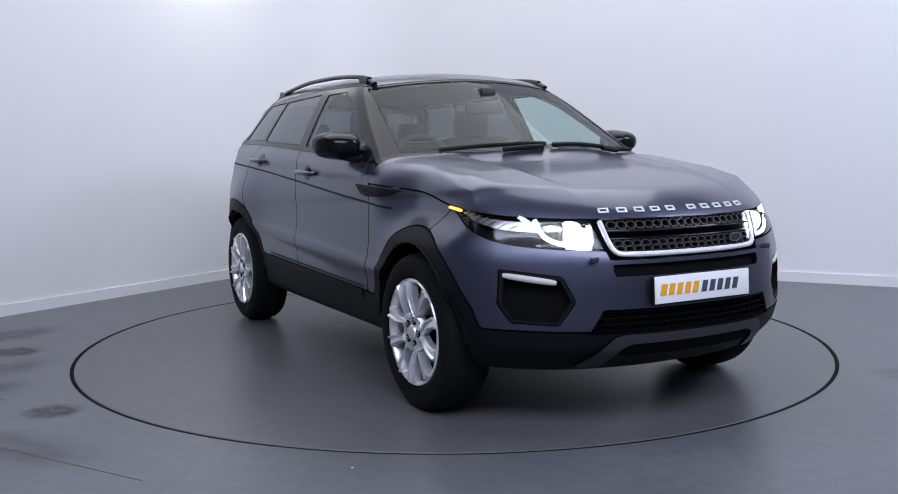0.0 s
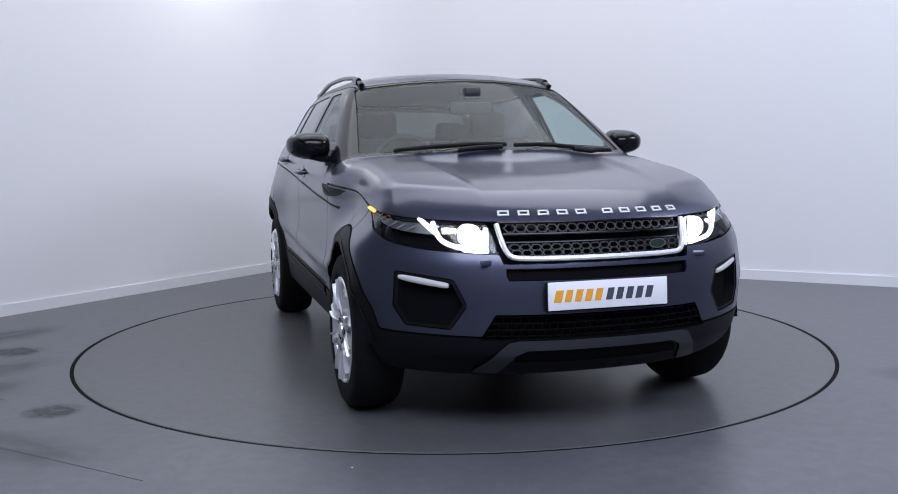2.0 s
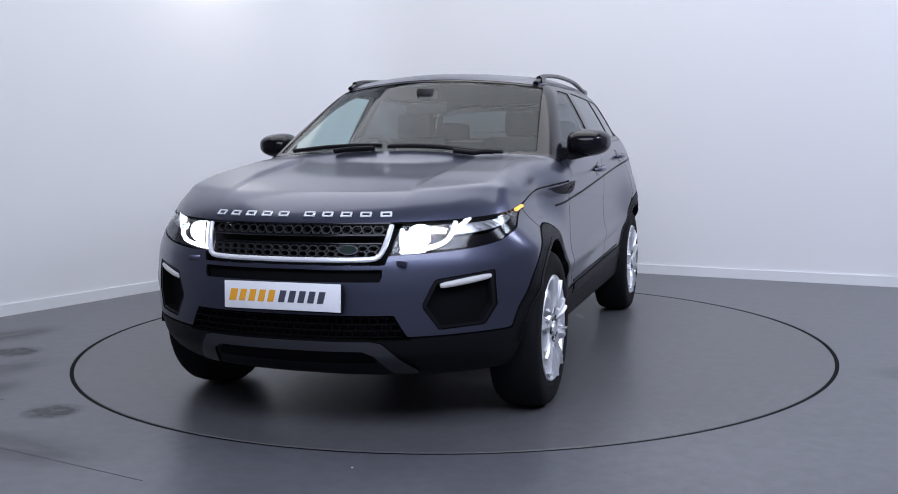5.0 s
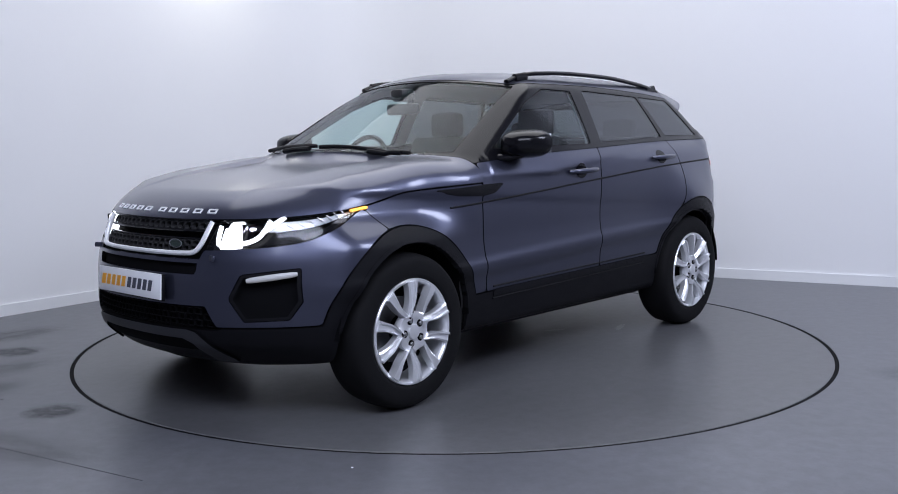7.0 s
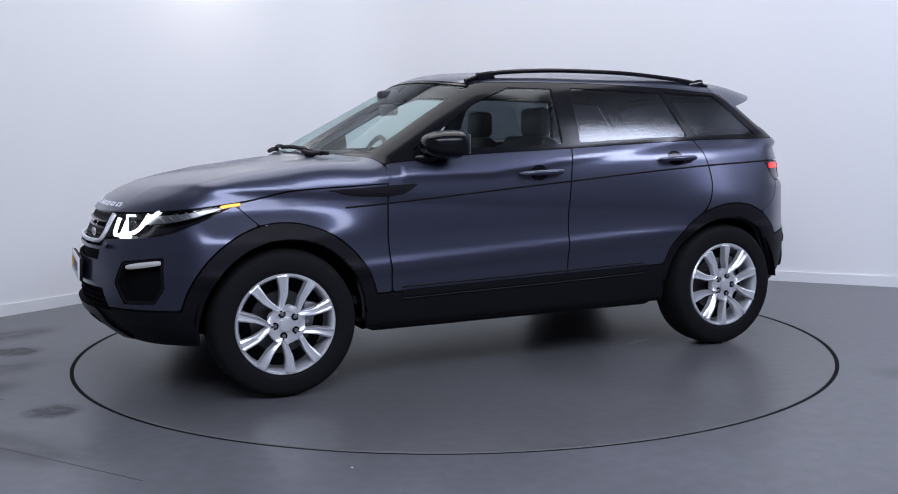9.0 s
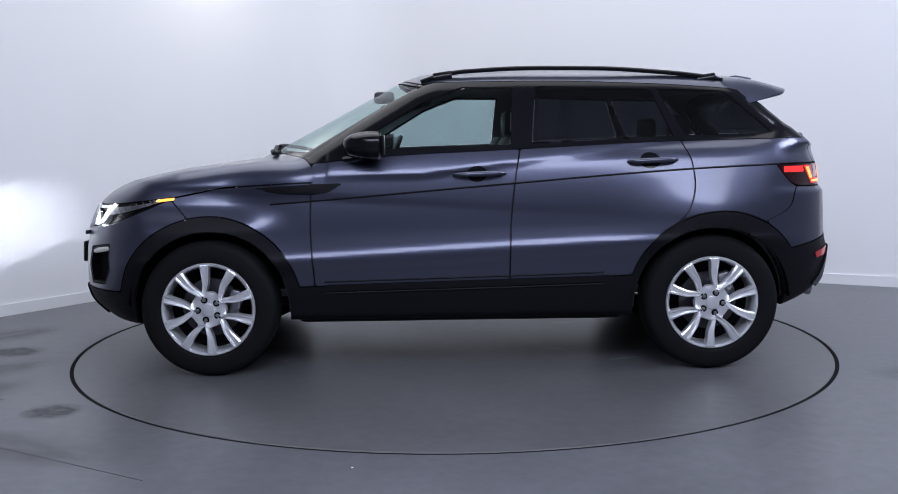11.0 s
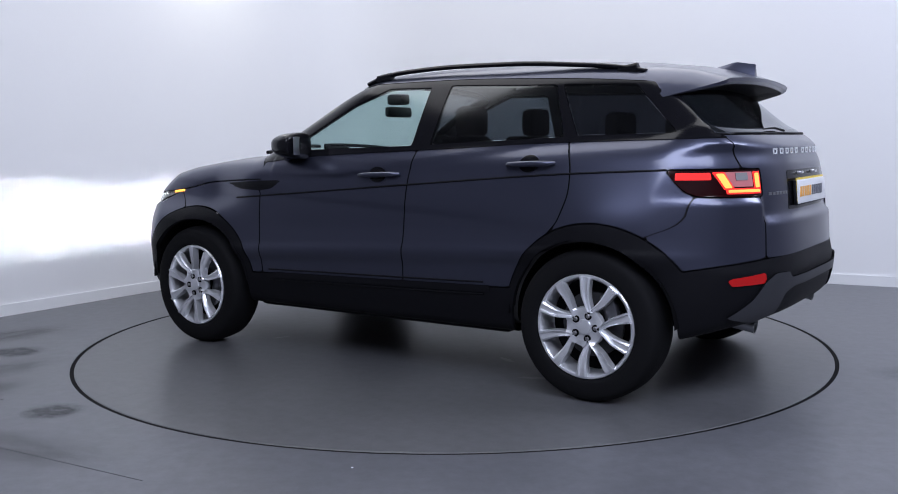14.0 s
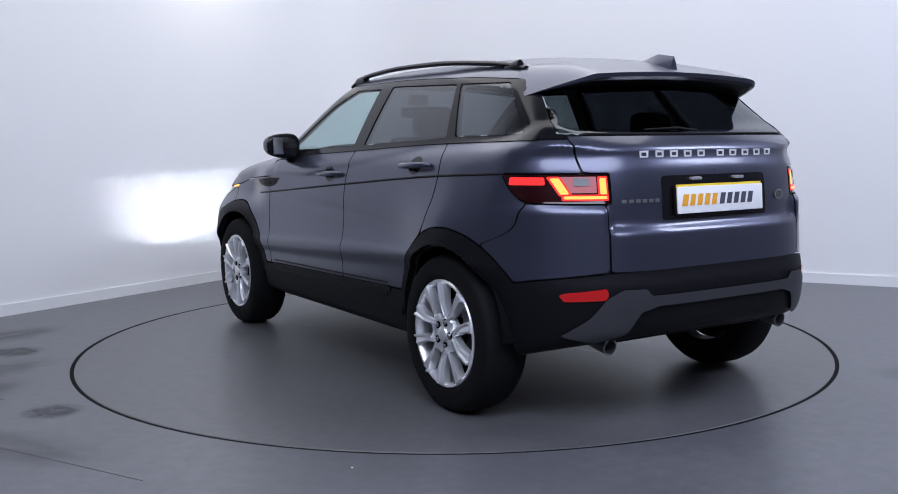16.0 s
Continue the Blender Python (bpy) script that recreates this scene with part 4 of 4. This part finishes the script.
cross_bar(0.898, 0.41, 0.008, BLACK_GLOSS, 0.010)


def hex_mesh(z, h, y1, count, inset):
    """A row of hexagon rings across the grille."""
    bm = bmesh.new()
    step = 2 * y1 / count
    lines = [curve(*[(y, at_front(y, zz).x) for y in np.linspace(-y1 - 0.03, y1 + 0.03, 13)]) for zz in (z - h, z + h)]
    for i in range(count):
        cy = -y1 + (i + 0.5) * step
        ring = [[], [], [], []]
        for k in range(6):
            a = math.pi / 3 * k
            for j, (q, o) in enumerate(((1.08, 0.0), (0.80, 0.0), (0.80, 0.02), (1.08, 0.02))):
                yy, zz = cy + math.cos(a) * step * 0.56 * q, z + math.sin(a) * h * 0.58 * q
                k_up = (zz - z + h) / (2 * h)
                ring[j].append(bm.verts.new((float(lines[0](yy)) * (1 - k_up) + float(lines[1](yy)) * k_up - inset - o, yy, zz)))
        for j in range(4):
            for k in range(6):
                bm.faces.new((ring[j][k], ring[j][(k + 1) % 6], ring[(j + 1) % 4][(k + 1) % 6], ring[(j + 1) % 4][k]))
    bmesh.ops.recalc_face_normals(bm, faces=bm.faces)
    part("grille_mesh", bm, GRILLE_GREY, car, "dark grey hexagonal grille mesh", smooth=False)


hex_mesh(0.874, 0.030, 0.385, 18, 0.012)
hex_mesh(0.800, 0.024, 0.375, 18, 0.014)
hex_mesh(0.778, 0.024, 0.370, 18, 0.014)
c = at_front(0.262, 0.798, 0.004)
bm = bmesh.new()
lathe(bm, [(1.0, -0.2), (1.0, 0.0), (0.86, 0.12), (0.0001, 0.12)], 32)
part("oval_badge", bm, BADGE, car, "small dark oval badge with a silver rim", m=Matrix.Translation(c) @ pose(0, 0, 0, 0, 0, -90 + 8) @ Matrix.Diagonal((0.042, 0.012, 0.020, 1)))
bm = bmesh.new()
lathe(bm, [(1.0, 0.0), (1.0, 0.13), (0.86, 0.15), (0.86, 0.0)], 32)
part("badge_rim", bm, CHROME, car, m=Matrix.Translation(c) @ pose(0, 0, 0, 0, 0, -90 + 8) @ Matrix.Diagonal((0.042, 0.012, 0.020, 1)))

# ten silver bars on the bonnet lip, in two groups of five
for i in range(10):
    y = -0.379 + (i % 5) * 0.0805 if i < 5 else 0.062 + (i % 5) * 0.0805
    p, q = at_front(y, 0.934, 0.001), at_front(y + 0.01, 0.934, 0.001)
    r = at_front(y, 0.944, 0.001)
    turn = math.degrees(math.atan2(-(q.x - p.x), 0.01))
    bm = bmesh.new()
    box(bm, 0, 0, 0.0085, 0.006, 0.044, 0.006, 0.001)
    box(bm, 0, 0, -0.0085, 0.006, 0.044, 0.006, 0.001)
    box(bm, 0, -0.018, 0, 0.006, 0.008, 0.022, 0.001)
    box(bm, 0, 0.018, 0, 0.006, 0.008, 0.022, 0.001)
    tilt = math.degrees(math.atan2(r.x - p.x, 0.01))
    part("bonnet_bar", bm, LETTER, car, m=Matrix.Translation(p) @ pose(0, 0, 0, 0, tilt, turn) @ Matrix.Diagonal((1, 1.08, 1.22, 1)), smooth=False)


def number_plate(p, tilt, turn, rear=False):
    plate = None
    m = Matrix.Translation(p) @ pose(0, 0, 0, 0, tilt, turn)
    bm = bmesh.new()
    box(bm, 0, 0, 0, 0.008, 0.525, 0.113, 0.003)
    plate = part("number_plate", bm, PLATE_WHITE, car, "white dealer show plate with orange and grey bars", m=m)
    for i in range(10):
        y = -0.218 + i * 0.0435 + (0.006 if i > 4 else 0)
        w = 0.036
        if i in (0,):
            w = 0.042
        bm = bmesh.new()
        box(bm, 0.0052, y, 0, 0.0016, w * 0.78, 0.048)
        for v in bm.verts:
            v.co.y += (0.006 if v.co.z > 0 else -0.006)
        part("print_bar", bm, PLATE_ORANGE if i < 5 else PLATE_GREY, plate, smooth=False)
    bm = bmesh.new()
    box(bm, -0.012, 0, -0.004, 0.014, 0.535, 0.118, 0.004)
    part("plate_holder", bm, BLACK_PLASTIC, plate)
    if rear:
        bm = bmesh.new()
        box(bm, -0.0055, 0, 0.010, 0.004, 0.522, 0.112)
        part("backing_plate", bm, PLATE_YELLOW, plate, "yellow plate behind the show plate", smooth=False)
    return plate


number_plate(at_front(0, 0.612, 0.022), -3, 0)

SKID_F = [(-0.1, 0.434), (0.36, 0.434), (0.40, 0.425), (0.515, 0.290), (0.41, 0.285), (0.365, 0.372), (0.32, 0.392), (-0.1, 0.392)]
panel("front_skid_plate", from_front(SKID_F), GREY_PLASTIC, join=True, lift=0.014, depth=0.03, gap=0.0, label="grey painted front skid plate")
# flat black sheet on the skin stands in for the shade of the mouth
panel("lower_mouth_shade", from_front([(-0.1, 0.388), (0.31, 0.388), (0.35, 0.365), (0.36, 0.335), (-0.1, 0.330)]), BLACK_DEEP, join=True, lift=0.006, depth=0.005, gap=0.0)
bm = bmesh.new()
for i in range(28):
    for k in range(3):
        y = -0.45 + i * 0.0333 + (0.0166 if k % 2 else 0)
        p = at_front(y, 0.458 + k * 0.026, -0.018)
        box(bm, p.x, p.y, p.z, 0.012, 0.003, 0.022)
for k in range(4):
    for i in range(20):
        p = at_front(-0.45 + i * 0.0474, 0.446 + k * 0.026, -0.016)
        box(bm, p.x, p.y, p.z, 0.012, 0.050, 0.003)
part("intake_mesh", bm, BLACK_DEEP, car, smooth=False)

# ---------------- rear ----------------
GUIDE = (
    lambda x, y, z: low(z - 0.980, 1.006 - z, y - 0.562, 0.722 - y),
    lambda x, y, z: low(z - 1.000, 1.079 - z, y - 0.562, 0.600 - y),
    lambda x, y, z: low(z - 1.000, 1.079 - z, y - 0.686 - (z - 1.0) * 0.43, 0.728 + (z - 1.0) * 0.43 - y),
)


def r_guide(inset):
    return lambda x, y, z: low(r_tail(x, y, z), np.maximum.reduce([g(x, y, z) for g in GUIDE]) - inset)


# wider red panel imitates the soft halo round the orange guide
panel("guide_halo", r_guide(0.0), LAMP_RED, lift=0.002, depth=0.004, gap=0.0, surface=TAIL_SKIN)
panel("glow_guide", r_guide(0.007), LAMP_GLOW, lift=0.004, depth=0.003, gap=0.0, label="orange glowing light guide", surface=TAIL_SKIN)
panel("tail_band", lambda x, y, z: low(r_tail(x, y, z), z - 1.044, 1.076 - z, y - 0.765, -1.725 - x), LAMP_RED, lift=0.002, depth=0.004, gap=0.0, surface=TAIL_SKIN)
panel("clear_lens", lambda x, y, z: low(r_tail(x, y, z), z - 1.012, 1.078 - z, y - 0.604, 0.690 + (z - 1.0) * 0.43 - y), LENS_PINK, lift=0.002, depth=0.004, gap=0.0, surface=TAIL_SKIN)
panel("indicator_lens", lambda x, y, z: low(r_tail(x, y, z), z - 1.040, 1.074 - z, y - 0.628, 0.680 - y), LENS_GREY, lift=0.005, depth=0.004, gap=0.0, surface=TAIL_SKIN)
panel("reflector", from_rear([(0.758, 0.606), (0.600, 0.627), (0.592, 0.580), (0.738, 0.573)]), REFL_GLOW, lift=0.008, depth=0.01, gap=0.0, label="red rear reflector")
SKID_R = [(-0.1, 0.592), (0.42, 0.592), (0.445, 0.620), (0.545, 0.620), (0.60, 0.588), (0.655, 0.505), (0.74, 0.43), (0.62, 0.405), (0.51, 0.44), (0.46, 0.525), (0.38, 0.548), (-0.1, 0.548)]
panel("rear_skid_plate", from_rear(SKID_R), GREY_PLASTIC, join=True, lift=0.016, depth=0.03, gap=0.0, label="grey painted rear skid plate")
panel("gate_groove", lambda x, y, z: low(z - 1.087, 1.098 - z, 0.61 - y, -1.8 - x), BLACK_GLOSS, join=True, lift=0.002, depth=0.004, gap=0.0)
panel("plate_recess", lambda x, y, z: low(z - 0.892, 1.075 - z, 0.318 - y, -1.8 - x), BLACK_GLOSS, join=True, lift=0.0015, depth=0.003, gap=0.0)
number_plate(at_rear(0, 0.972, 0.024), -4, 180, True)
for y in (-0.13, 0.13):
    p = at_rear(y, 1.060, 0.010)
    bm = bmesh.new()
    box(bm, p.x, p.y, p.z, 0.02, 0.06, 0.014, 0.004)
    part("plate_lamp", bm, LENS_GREY, car)
for i in range(10):
    y = 0.379 - (i % 5) * 0.0805 if i < 5 else -0.062 - (i % 5) * 0.0805
    p, q, r = at_rear(y, 1.165, 0.001), at_rear(y + 0.01, 1.165, 0.001), at_rear(y, 1.175, 0.001)
    bm = bmesh.new()
    box(bm, 0, 0, 0.0085, 0.006, 0.040, 0.006, 0.001)
    box(bm, 0, 0, -0.0085, 0.006, 0.040, 0.006, 0.001)
    box(bm, 0, -0.016, 0, 0.006, 0.008, 0.022, 0.001)
    box(bm, 0, 0.016, 0, 0.006, 0.008, 0.022, 0.001)
    part("tailgate_bar", bm, LETTER, car, m=Matrix.Translation(p) @ pose(0, 0, 0, 0, math.degrees(math.atan2(r.x - p.x, 0.01)), math.degrees(math.atan2(-(q.x - p.x), 0.01))) @ Matrix.Diagonal((1, 1.08, 1.22, 1)), smooth=False)
for i in range(6):
    y = 0.50 - i * 0.031
    p = at_rear(y, 0.975, 0.001)
    q = at_rear(y + 0.01, 0.975, 0.001)
    bm = bmesh.new()
    box(bm, 0, 0, 0, 0.004, 0.022, 0.014, 0.001)
    part("model_bar", bm, CHROME_DULL, car, m=Matrix.Translation(p) @ pose(0, 0, 0, 0, 0, math.degrees(math.atan2(-(q.x - p.x), 0.01))), smooth=False)
c = at_rear(-0.428, 0.972, 0.002)
for nm, prof, mt in (("oval_badge", [(1.0, -0.2), (1.0, 0.0), (0.86, 0.12), (0.0001, 0.12)], BADGE), ("badge_rim", [(1.0, 0.0), (1.0, 0.13), (0.86, 0.15), (0.86, 0.0)], CHROME)):
    bm = bmesh.new()
    lathe(bm, prof, 32)
    part(nm, bm, mt, car, m=Matrix.Translation(c) @ pose(0, 0, 0, 0, 0, 90 + 14) @ Matrix.Diagonal((0.040, 0.012, 0.022, 1)))

# roof spoiler, lofted across the car: its ends sweep down to points beside the rear window
bm, under = bmesh.new(), bmesh.new()
rows, rows_under = [], []
for i in range(49):
    u = -1 + i / 24
    a, sg = abs(u), 1 if u >= 0 else -1
    e, e2 = max(0, (a - 0.74) / 0.26), max(0, (a - 0.80) / 0.20)
    tip = Vector((-1.865 + 0.035 * a ** 2 + 0.235 * e2 ** 1.5, u * 0.645 + sg * 0.022 * e2, 1.520 - 0.030 * a ** 2 - 0.072 * e ** 1.6))
    y0 = u * 0.605
    start = at_top(-1.465, y0, 0.003)
    sec = []
    for w in (0, 0.15, 0.35, 0.6, 0.85):
        q = start.lerp(tip, w)
        sec.append(Vector((q.x, q.y, q.z + 0.016 * math.sin(math.pi * w) * (1 - 0.8 * min(1, e2)))))
    lip = 0.026 * (1 - e2) + 0.004
    sec += [tip, tip + Vector((0.006, 0, -lip * 0.6)), tip + Vector((0.028, -sg * 0.004, -lip))]
    rows.append([bm.verts.new(v) for v in sec])
    low_in = Vector((-1.62, y0 * 1.04, 1.462 - 0.02 * a - 0.03 * e))
    rows_under.append([under.verts.new(v) for v in (tip + Vector((0.026, -sg * 0.004, -lip + 0.001)), (tip + Vector((0.026, 0, -lip))).lerp(low_in, 0.5) + Vector((0, 0, 0.006)), low_in)])
for mesh, rr in ((bm, rows), (under, rows_under)):
    for a, b in zip(rr, rr[1:]):
        for k in range(len(a) - 1):
            mesh.faces.new((a[k], a[k + 1], b[k + 1], b[k]))
    bmesh.ops.recalc_face_normals(mesh, faces=mesh.faces)
# the underside is black to put the shade below the spoiler into colour
part("spoiler_underside_shade", under, BLACK_PLASTIC, car)
part("roof_spoiler", bm, PAINT, car, "body-coloured roof spoiler over the rear window")
bm = bmesh.new()
rows = []
for i in range(12):
    t = i / 11
    x = -1.565 - 0.255 * t
    h = 0.062 * min(1, t / 0.60) ** 1.1
    w = 0.038 * (1 - 0.35 * t)
    z0 = 1.565 - 0.045 * t
    rows.append([bm.verts.new(v) for v in ((x, -w, z0), (x, -w * 0.45, z0 + h * 0.7 + 0.006), (x, 0, z0 + h + 0.012), (x, w * 0.45, z0 + h * 0.7 + 0.006), (x, w, z0))])
for a, b in zip(rows, rows[1:]):
    for k in range(4):
        bm.faces.new((a[k], a[k + 1], b[k + 1], b[k]))
bm.faces.new(rows[0]), bm.faces.new(rows[-1][::-1])
bmesh.ops.recalc_face_normals(bm, faces=bm.faces)
part("roof_aerial", bm, PAINT, car, "shark-fin roof aerial")
for s in (1, -1):
    bm = bmesh.new()
    lathe(bm, [(0.030, 0.16), (0.034, 0.02), (0.036, 0.0), (0.031, 0.0), (0.028, 0.03), (0.026, 0.12)], 28)
    part("exhaust_tip", bm, CHROME_DULL, car, "dull chrome exhaust tailpipe", m=pose(-2.005, s * 0.535, 0.368, 0, 0, -90) @ pose(0, 0, 0, 8, 0, 0))
    bm = bmesh.new()
    lathe(bm, [(0.027, 0.05), (0.0001, 0.05)], 20)
    part("exhaust_bore", bm, BLACK_DEEP, car, m=pose(-2.005, s * 0.535, 0.368, 0, 0, -90))
bm = bmesh.new()
tube(bm, [at_rear(0.0, 1.262, 0.012), at_rear(0.10, 1.275, 0.014), at_rear(0.30, 1.268, 0.012)], [0.006, 0.005, 0.003], 8)
part("rear_wiper", bm, BLACK_PLASTIC, car)

bm = bmesh.new()
tube(bm, [at_rear(y, 1.250 - 0.006 * (abs(y) > 0.6), 0.001) for y in np.linspace(-0.62, 0.62, 41)], 0.005, 8)
part("rear_window_seal", bm, BLACK_PLASTIC, car)

# ---------------- windscreen wipers and cowl ----------------
for pts, r in (([(1.075, -0.02), (1.045, -0.25), (0.955, -0.58)], 0.011), ([(1.00, 0.60), (1.05, 0.30), (1.085, 0.02)], 0.011), ([(1.10, -0.05), (1.085, -0.28)], 0.013), ([(1.02, 0.56), (1.06, 0.36)], 0.013)):
    bm = bmesh.new()
    tube(bm, [at_top(x, y, 0.022) for x, y in smooth_path(pts, 14)], r, 8)
    part("wiper", bm, BLACK_PLASTIC, car, "black windscreen wiper")

# ---------------- cabin ----------------
IN_P, IN_T = iso_surface(field, -0.032, 0.03, (-2.1, -0.09, 0.25), (1.2, 1.02, 1.72))
gi = gradient(field, IN_P)
fi = np.cross(IN_P[IN_T[:, 1]] - IN_P[IN_T[:, 0]], IN_P[IN_T[:, 2]] - IN_P[IN_T[:, 0]])
w = (fi * gi[IN_T[:, 0]]).sum(1) < 0
IN_T[w] = IN_T[w][:, ::-1]
IN_P, IN_T = clip(IN_P, IN_T, IN_P[:, 1] + 1e-6)
INNER = (IN_P, IN_T)


def r_openings(x, y, z):
    return np.maximum.reduce([r(x, y, z) for r in (r_screen, r_glass_rear, r_side(WIN_F), r_side(WIN_R), r_side(WIN_Q))])


panel("cabin_lining", lambda x, y, z: low(belt_z(x) + 0.0 - z, -r_openings(x, y, z) - 0.004, 0.95 - x, arch(x, z) - 0.40), TRIM_DARK, join=True, depth=0, gap=0, surface=INNER)
panel("pillar_lining", lambda x, y, z: low(z - belt_z(x), 1.50 - z, -r_openings(x, y, z) - 0.004, 0.95 - x), PILLAR, join=True, depth=0, gap=0, surface=INNER)
panel("headliner", lambda x, y, z: low(z - 1.50, -r_openings(x, y, z) - 0.004), HEADLINER, join=True, depth=0, gap=0, surface=INNER)


def seat(x, y, w, tilt, base=0.62, back=0.62):
    bm = bmesh.new()
    box(bm, x, y, base, 0.50, w, 0.16, 0.05)
    ob = part("seat", bm, CLOTH, car, "dark leather car seat")
    bm = bmesh.new()
    box(bm, 0, 0, back / 2, 0.13, w, back, 0.05)
    part("backrest", bm, CLOTH, ob, m=pose(x - 0.24, y, base + 0.04, 0, -tilt, 0))
    return ob


def headrest(ob, x, y, z):
    bm = bmesh.new()
    box(bm, x, y, z, 0.09, 0.25, 0.17, 0.04)
    part("headrest", bm, CLOTH, ob)
    bm = bmesh.new()
    for d in (-0.06, 0.06):
        tube(bm, [(x, y + d, z - 0.16), (x, y + d, z - 0.05)], 0.006, 6)
    part("headrest_post", bm, STEEL, ob)


for y in (0.37, -0.37):
    o = seat(0.10, y, 0.50, 18)
    headrest(o, -0.36, y, 1.335)
o = seat(-0.80, 0, 1.25, 22, 0.66, 0.58)
for y in (0.40, -0.40):
    headrest(o, -1.27, y, 1.28)
bm = bmesh.new()
box(bm, 0.86, 0, 0.98, 0.34, 1.40, 0.26, 0.05)
box(bm, 0.70, -0.37, 1.12, 0.16, 0.36, 0.06, 0.025)
box(bm, 0.45, 0, 0.75, 0.70, 0.24, 0.30, 0.04)
part("dashboard", bm, TRIM_DARK, car, "dark soft-touch dashboard")
bm = bmesh.new()
ring = [(0.0, 0.185 * math.cos(a), 0.185 * math.sin(a)) for a in np.linspace(0, 2 * math.pi, 41)]
tube(bm, ring, 0.015, 8)
box(bm, 0.01, 0, 0, 0.05, 0.13, 0.11, 0.02)
box(bm, 0.01, 0, 0, 0.02, 0.34, 0.03, 0.008)
box(bm, 0.01, 0, -0.09, 0.02, 0.035, 0.17, 0.008)
part("steering_wheel", bm, TRIM_DARK, car, "black leather steering wheel", m=pose(0.42, -0.37, 1.09, 0, -24, 0))
bm = bmesh.new()
box(bm, 0.43, 0.0, 1.415, 0.035, 0.25, 0.065, 0.015)
part("interior_mirror", bm, TRIM_DARK, car)
bm = bmesh.new()
box(bm, 0.43, 0.0, 1.495, 0.12, 0.10, 0.07, 0.02)
part("sensor_pod", bm, TRIM_DARK, car)
bm = bmesh.new()
box(bm, -0.2, 0, 0.42, 2.6, 1.5, 0.04)
part("cabin_floor", bm, TRIM_DARK, car, smooth=False)
bm = bmesh.new()
box(bm, -1.62, 0, 1.12, 0.62, 1.2, 0.03, 0.01)
part("parcel_shelf", bm, TRIM_DARK, car)

# ---------------- floor marks ----------------
for x0, y0, x1, y1, wd in ((-2.6, -1.68, -1.15, -2.50, 0.004), (-3.0, -1.2, -2.2, -1.35, 0.003)):
    bm = bmesh.new()
    d = Vector((x1 - x0, y1 - y0, 0))
    box(bm, 0, 0, 0, d.length, wd, 0.0012)
    tagged(part("floor_joint", bm, JOINT, None, smooth=False, m=pose((x0 + x1) / 2, (y0 + y1) / 2, 0.0006, 0, 0, math.degrees(math.atan2(d.y, d.x)))), "thin dark joint line in the grey floor", "joint", group="floor joints")
bm = bmesh.new()
bmesh.ops.create_icosphere(bm, subdivisions=1, radius=0.006, matrix=Matrix.Translation((-0.39, -2.381, 0.002)))
for v in bm.verts:
    v.co.z *= 0.4
    v.co.z = max(v.co.z, 0)
tagged(part("paper_scrap", bm, PLATE_WHITE, None, smooth=False), "tiny white scrap lying on the floor", "scrap")
for x, y, sx, sy, turn in ((-0.95, 0.62, 0.10, 0.022, 20), (-0.60, 0.35, 0.07, 0.018, -30), (0.95, 0.55, 0.05, 0.014, 60), (-0.75, -0.45, 0.08, 0.02, 10)):
    bm = bmesh.new()
    bmesh.ops.create_circle(bm, cap_ends=True, segments=24, radius=1)
    for v in bm.verts:
        k = 1 + 0.8 * noise.noise(v.co * 3 + Vector((x, y, 0)))
        v.co = Vector((v.co.x * sx * k, v.co.y * sy * k, 0.0012))
    part("tyre_scuff", bm, SCUFF, turntable, "pale tyre scuff", smooth=False, m=pose(x, y, 0, 0, 0, turn))


def motions():
    """The turntable turns and carries the car with it."""
    ox, oy = -0.023, -0.008
    rows, plate = [], []
    for t, a in TURN:
        c, s = math.cos(radians(a)), math.sin(radians(a))
        rows.append((t, pose(c * ox - s * oy, s * ox + c * oy, 0, 0, 0, a)))
        plate.append((t, pose(0, 0, 0, 0, 0, a)))
    walk(car, rows)
    walk(turntable, plate)


motions()
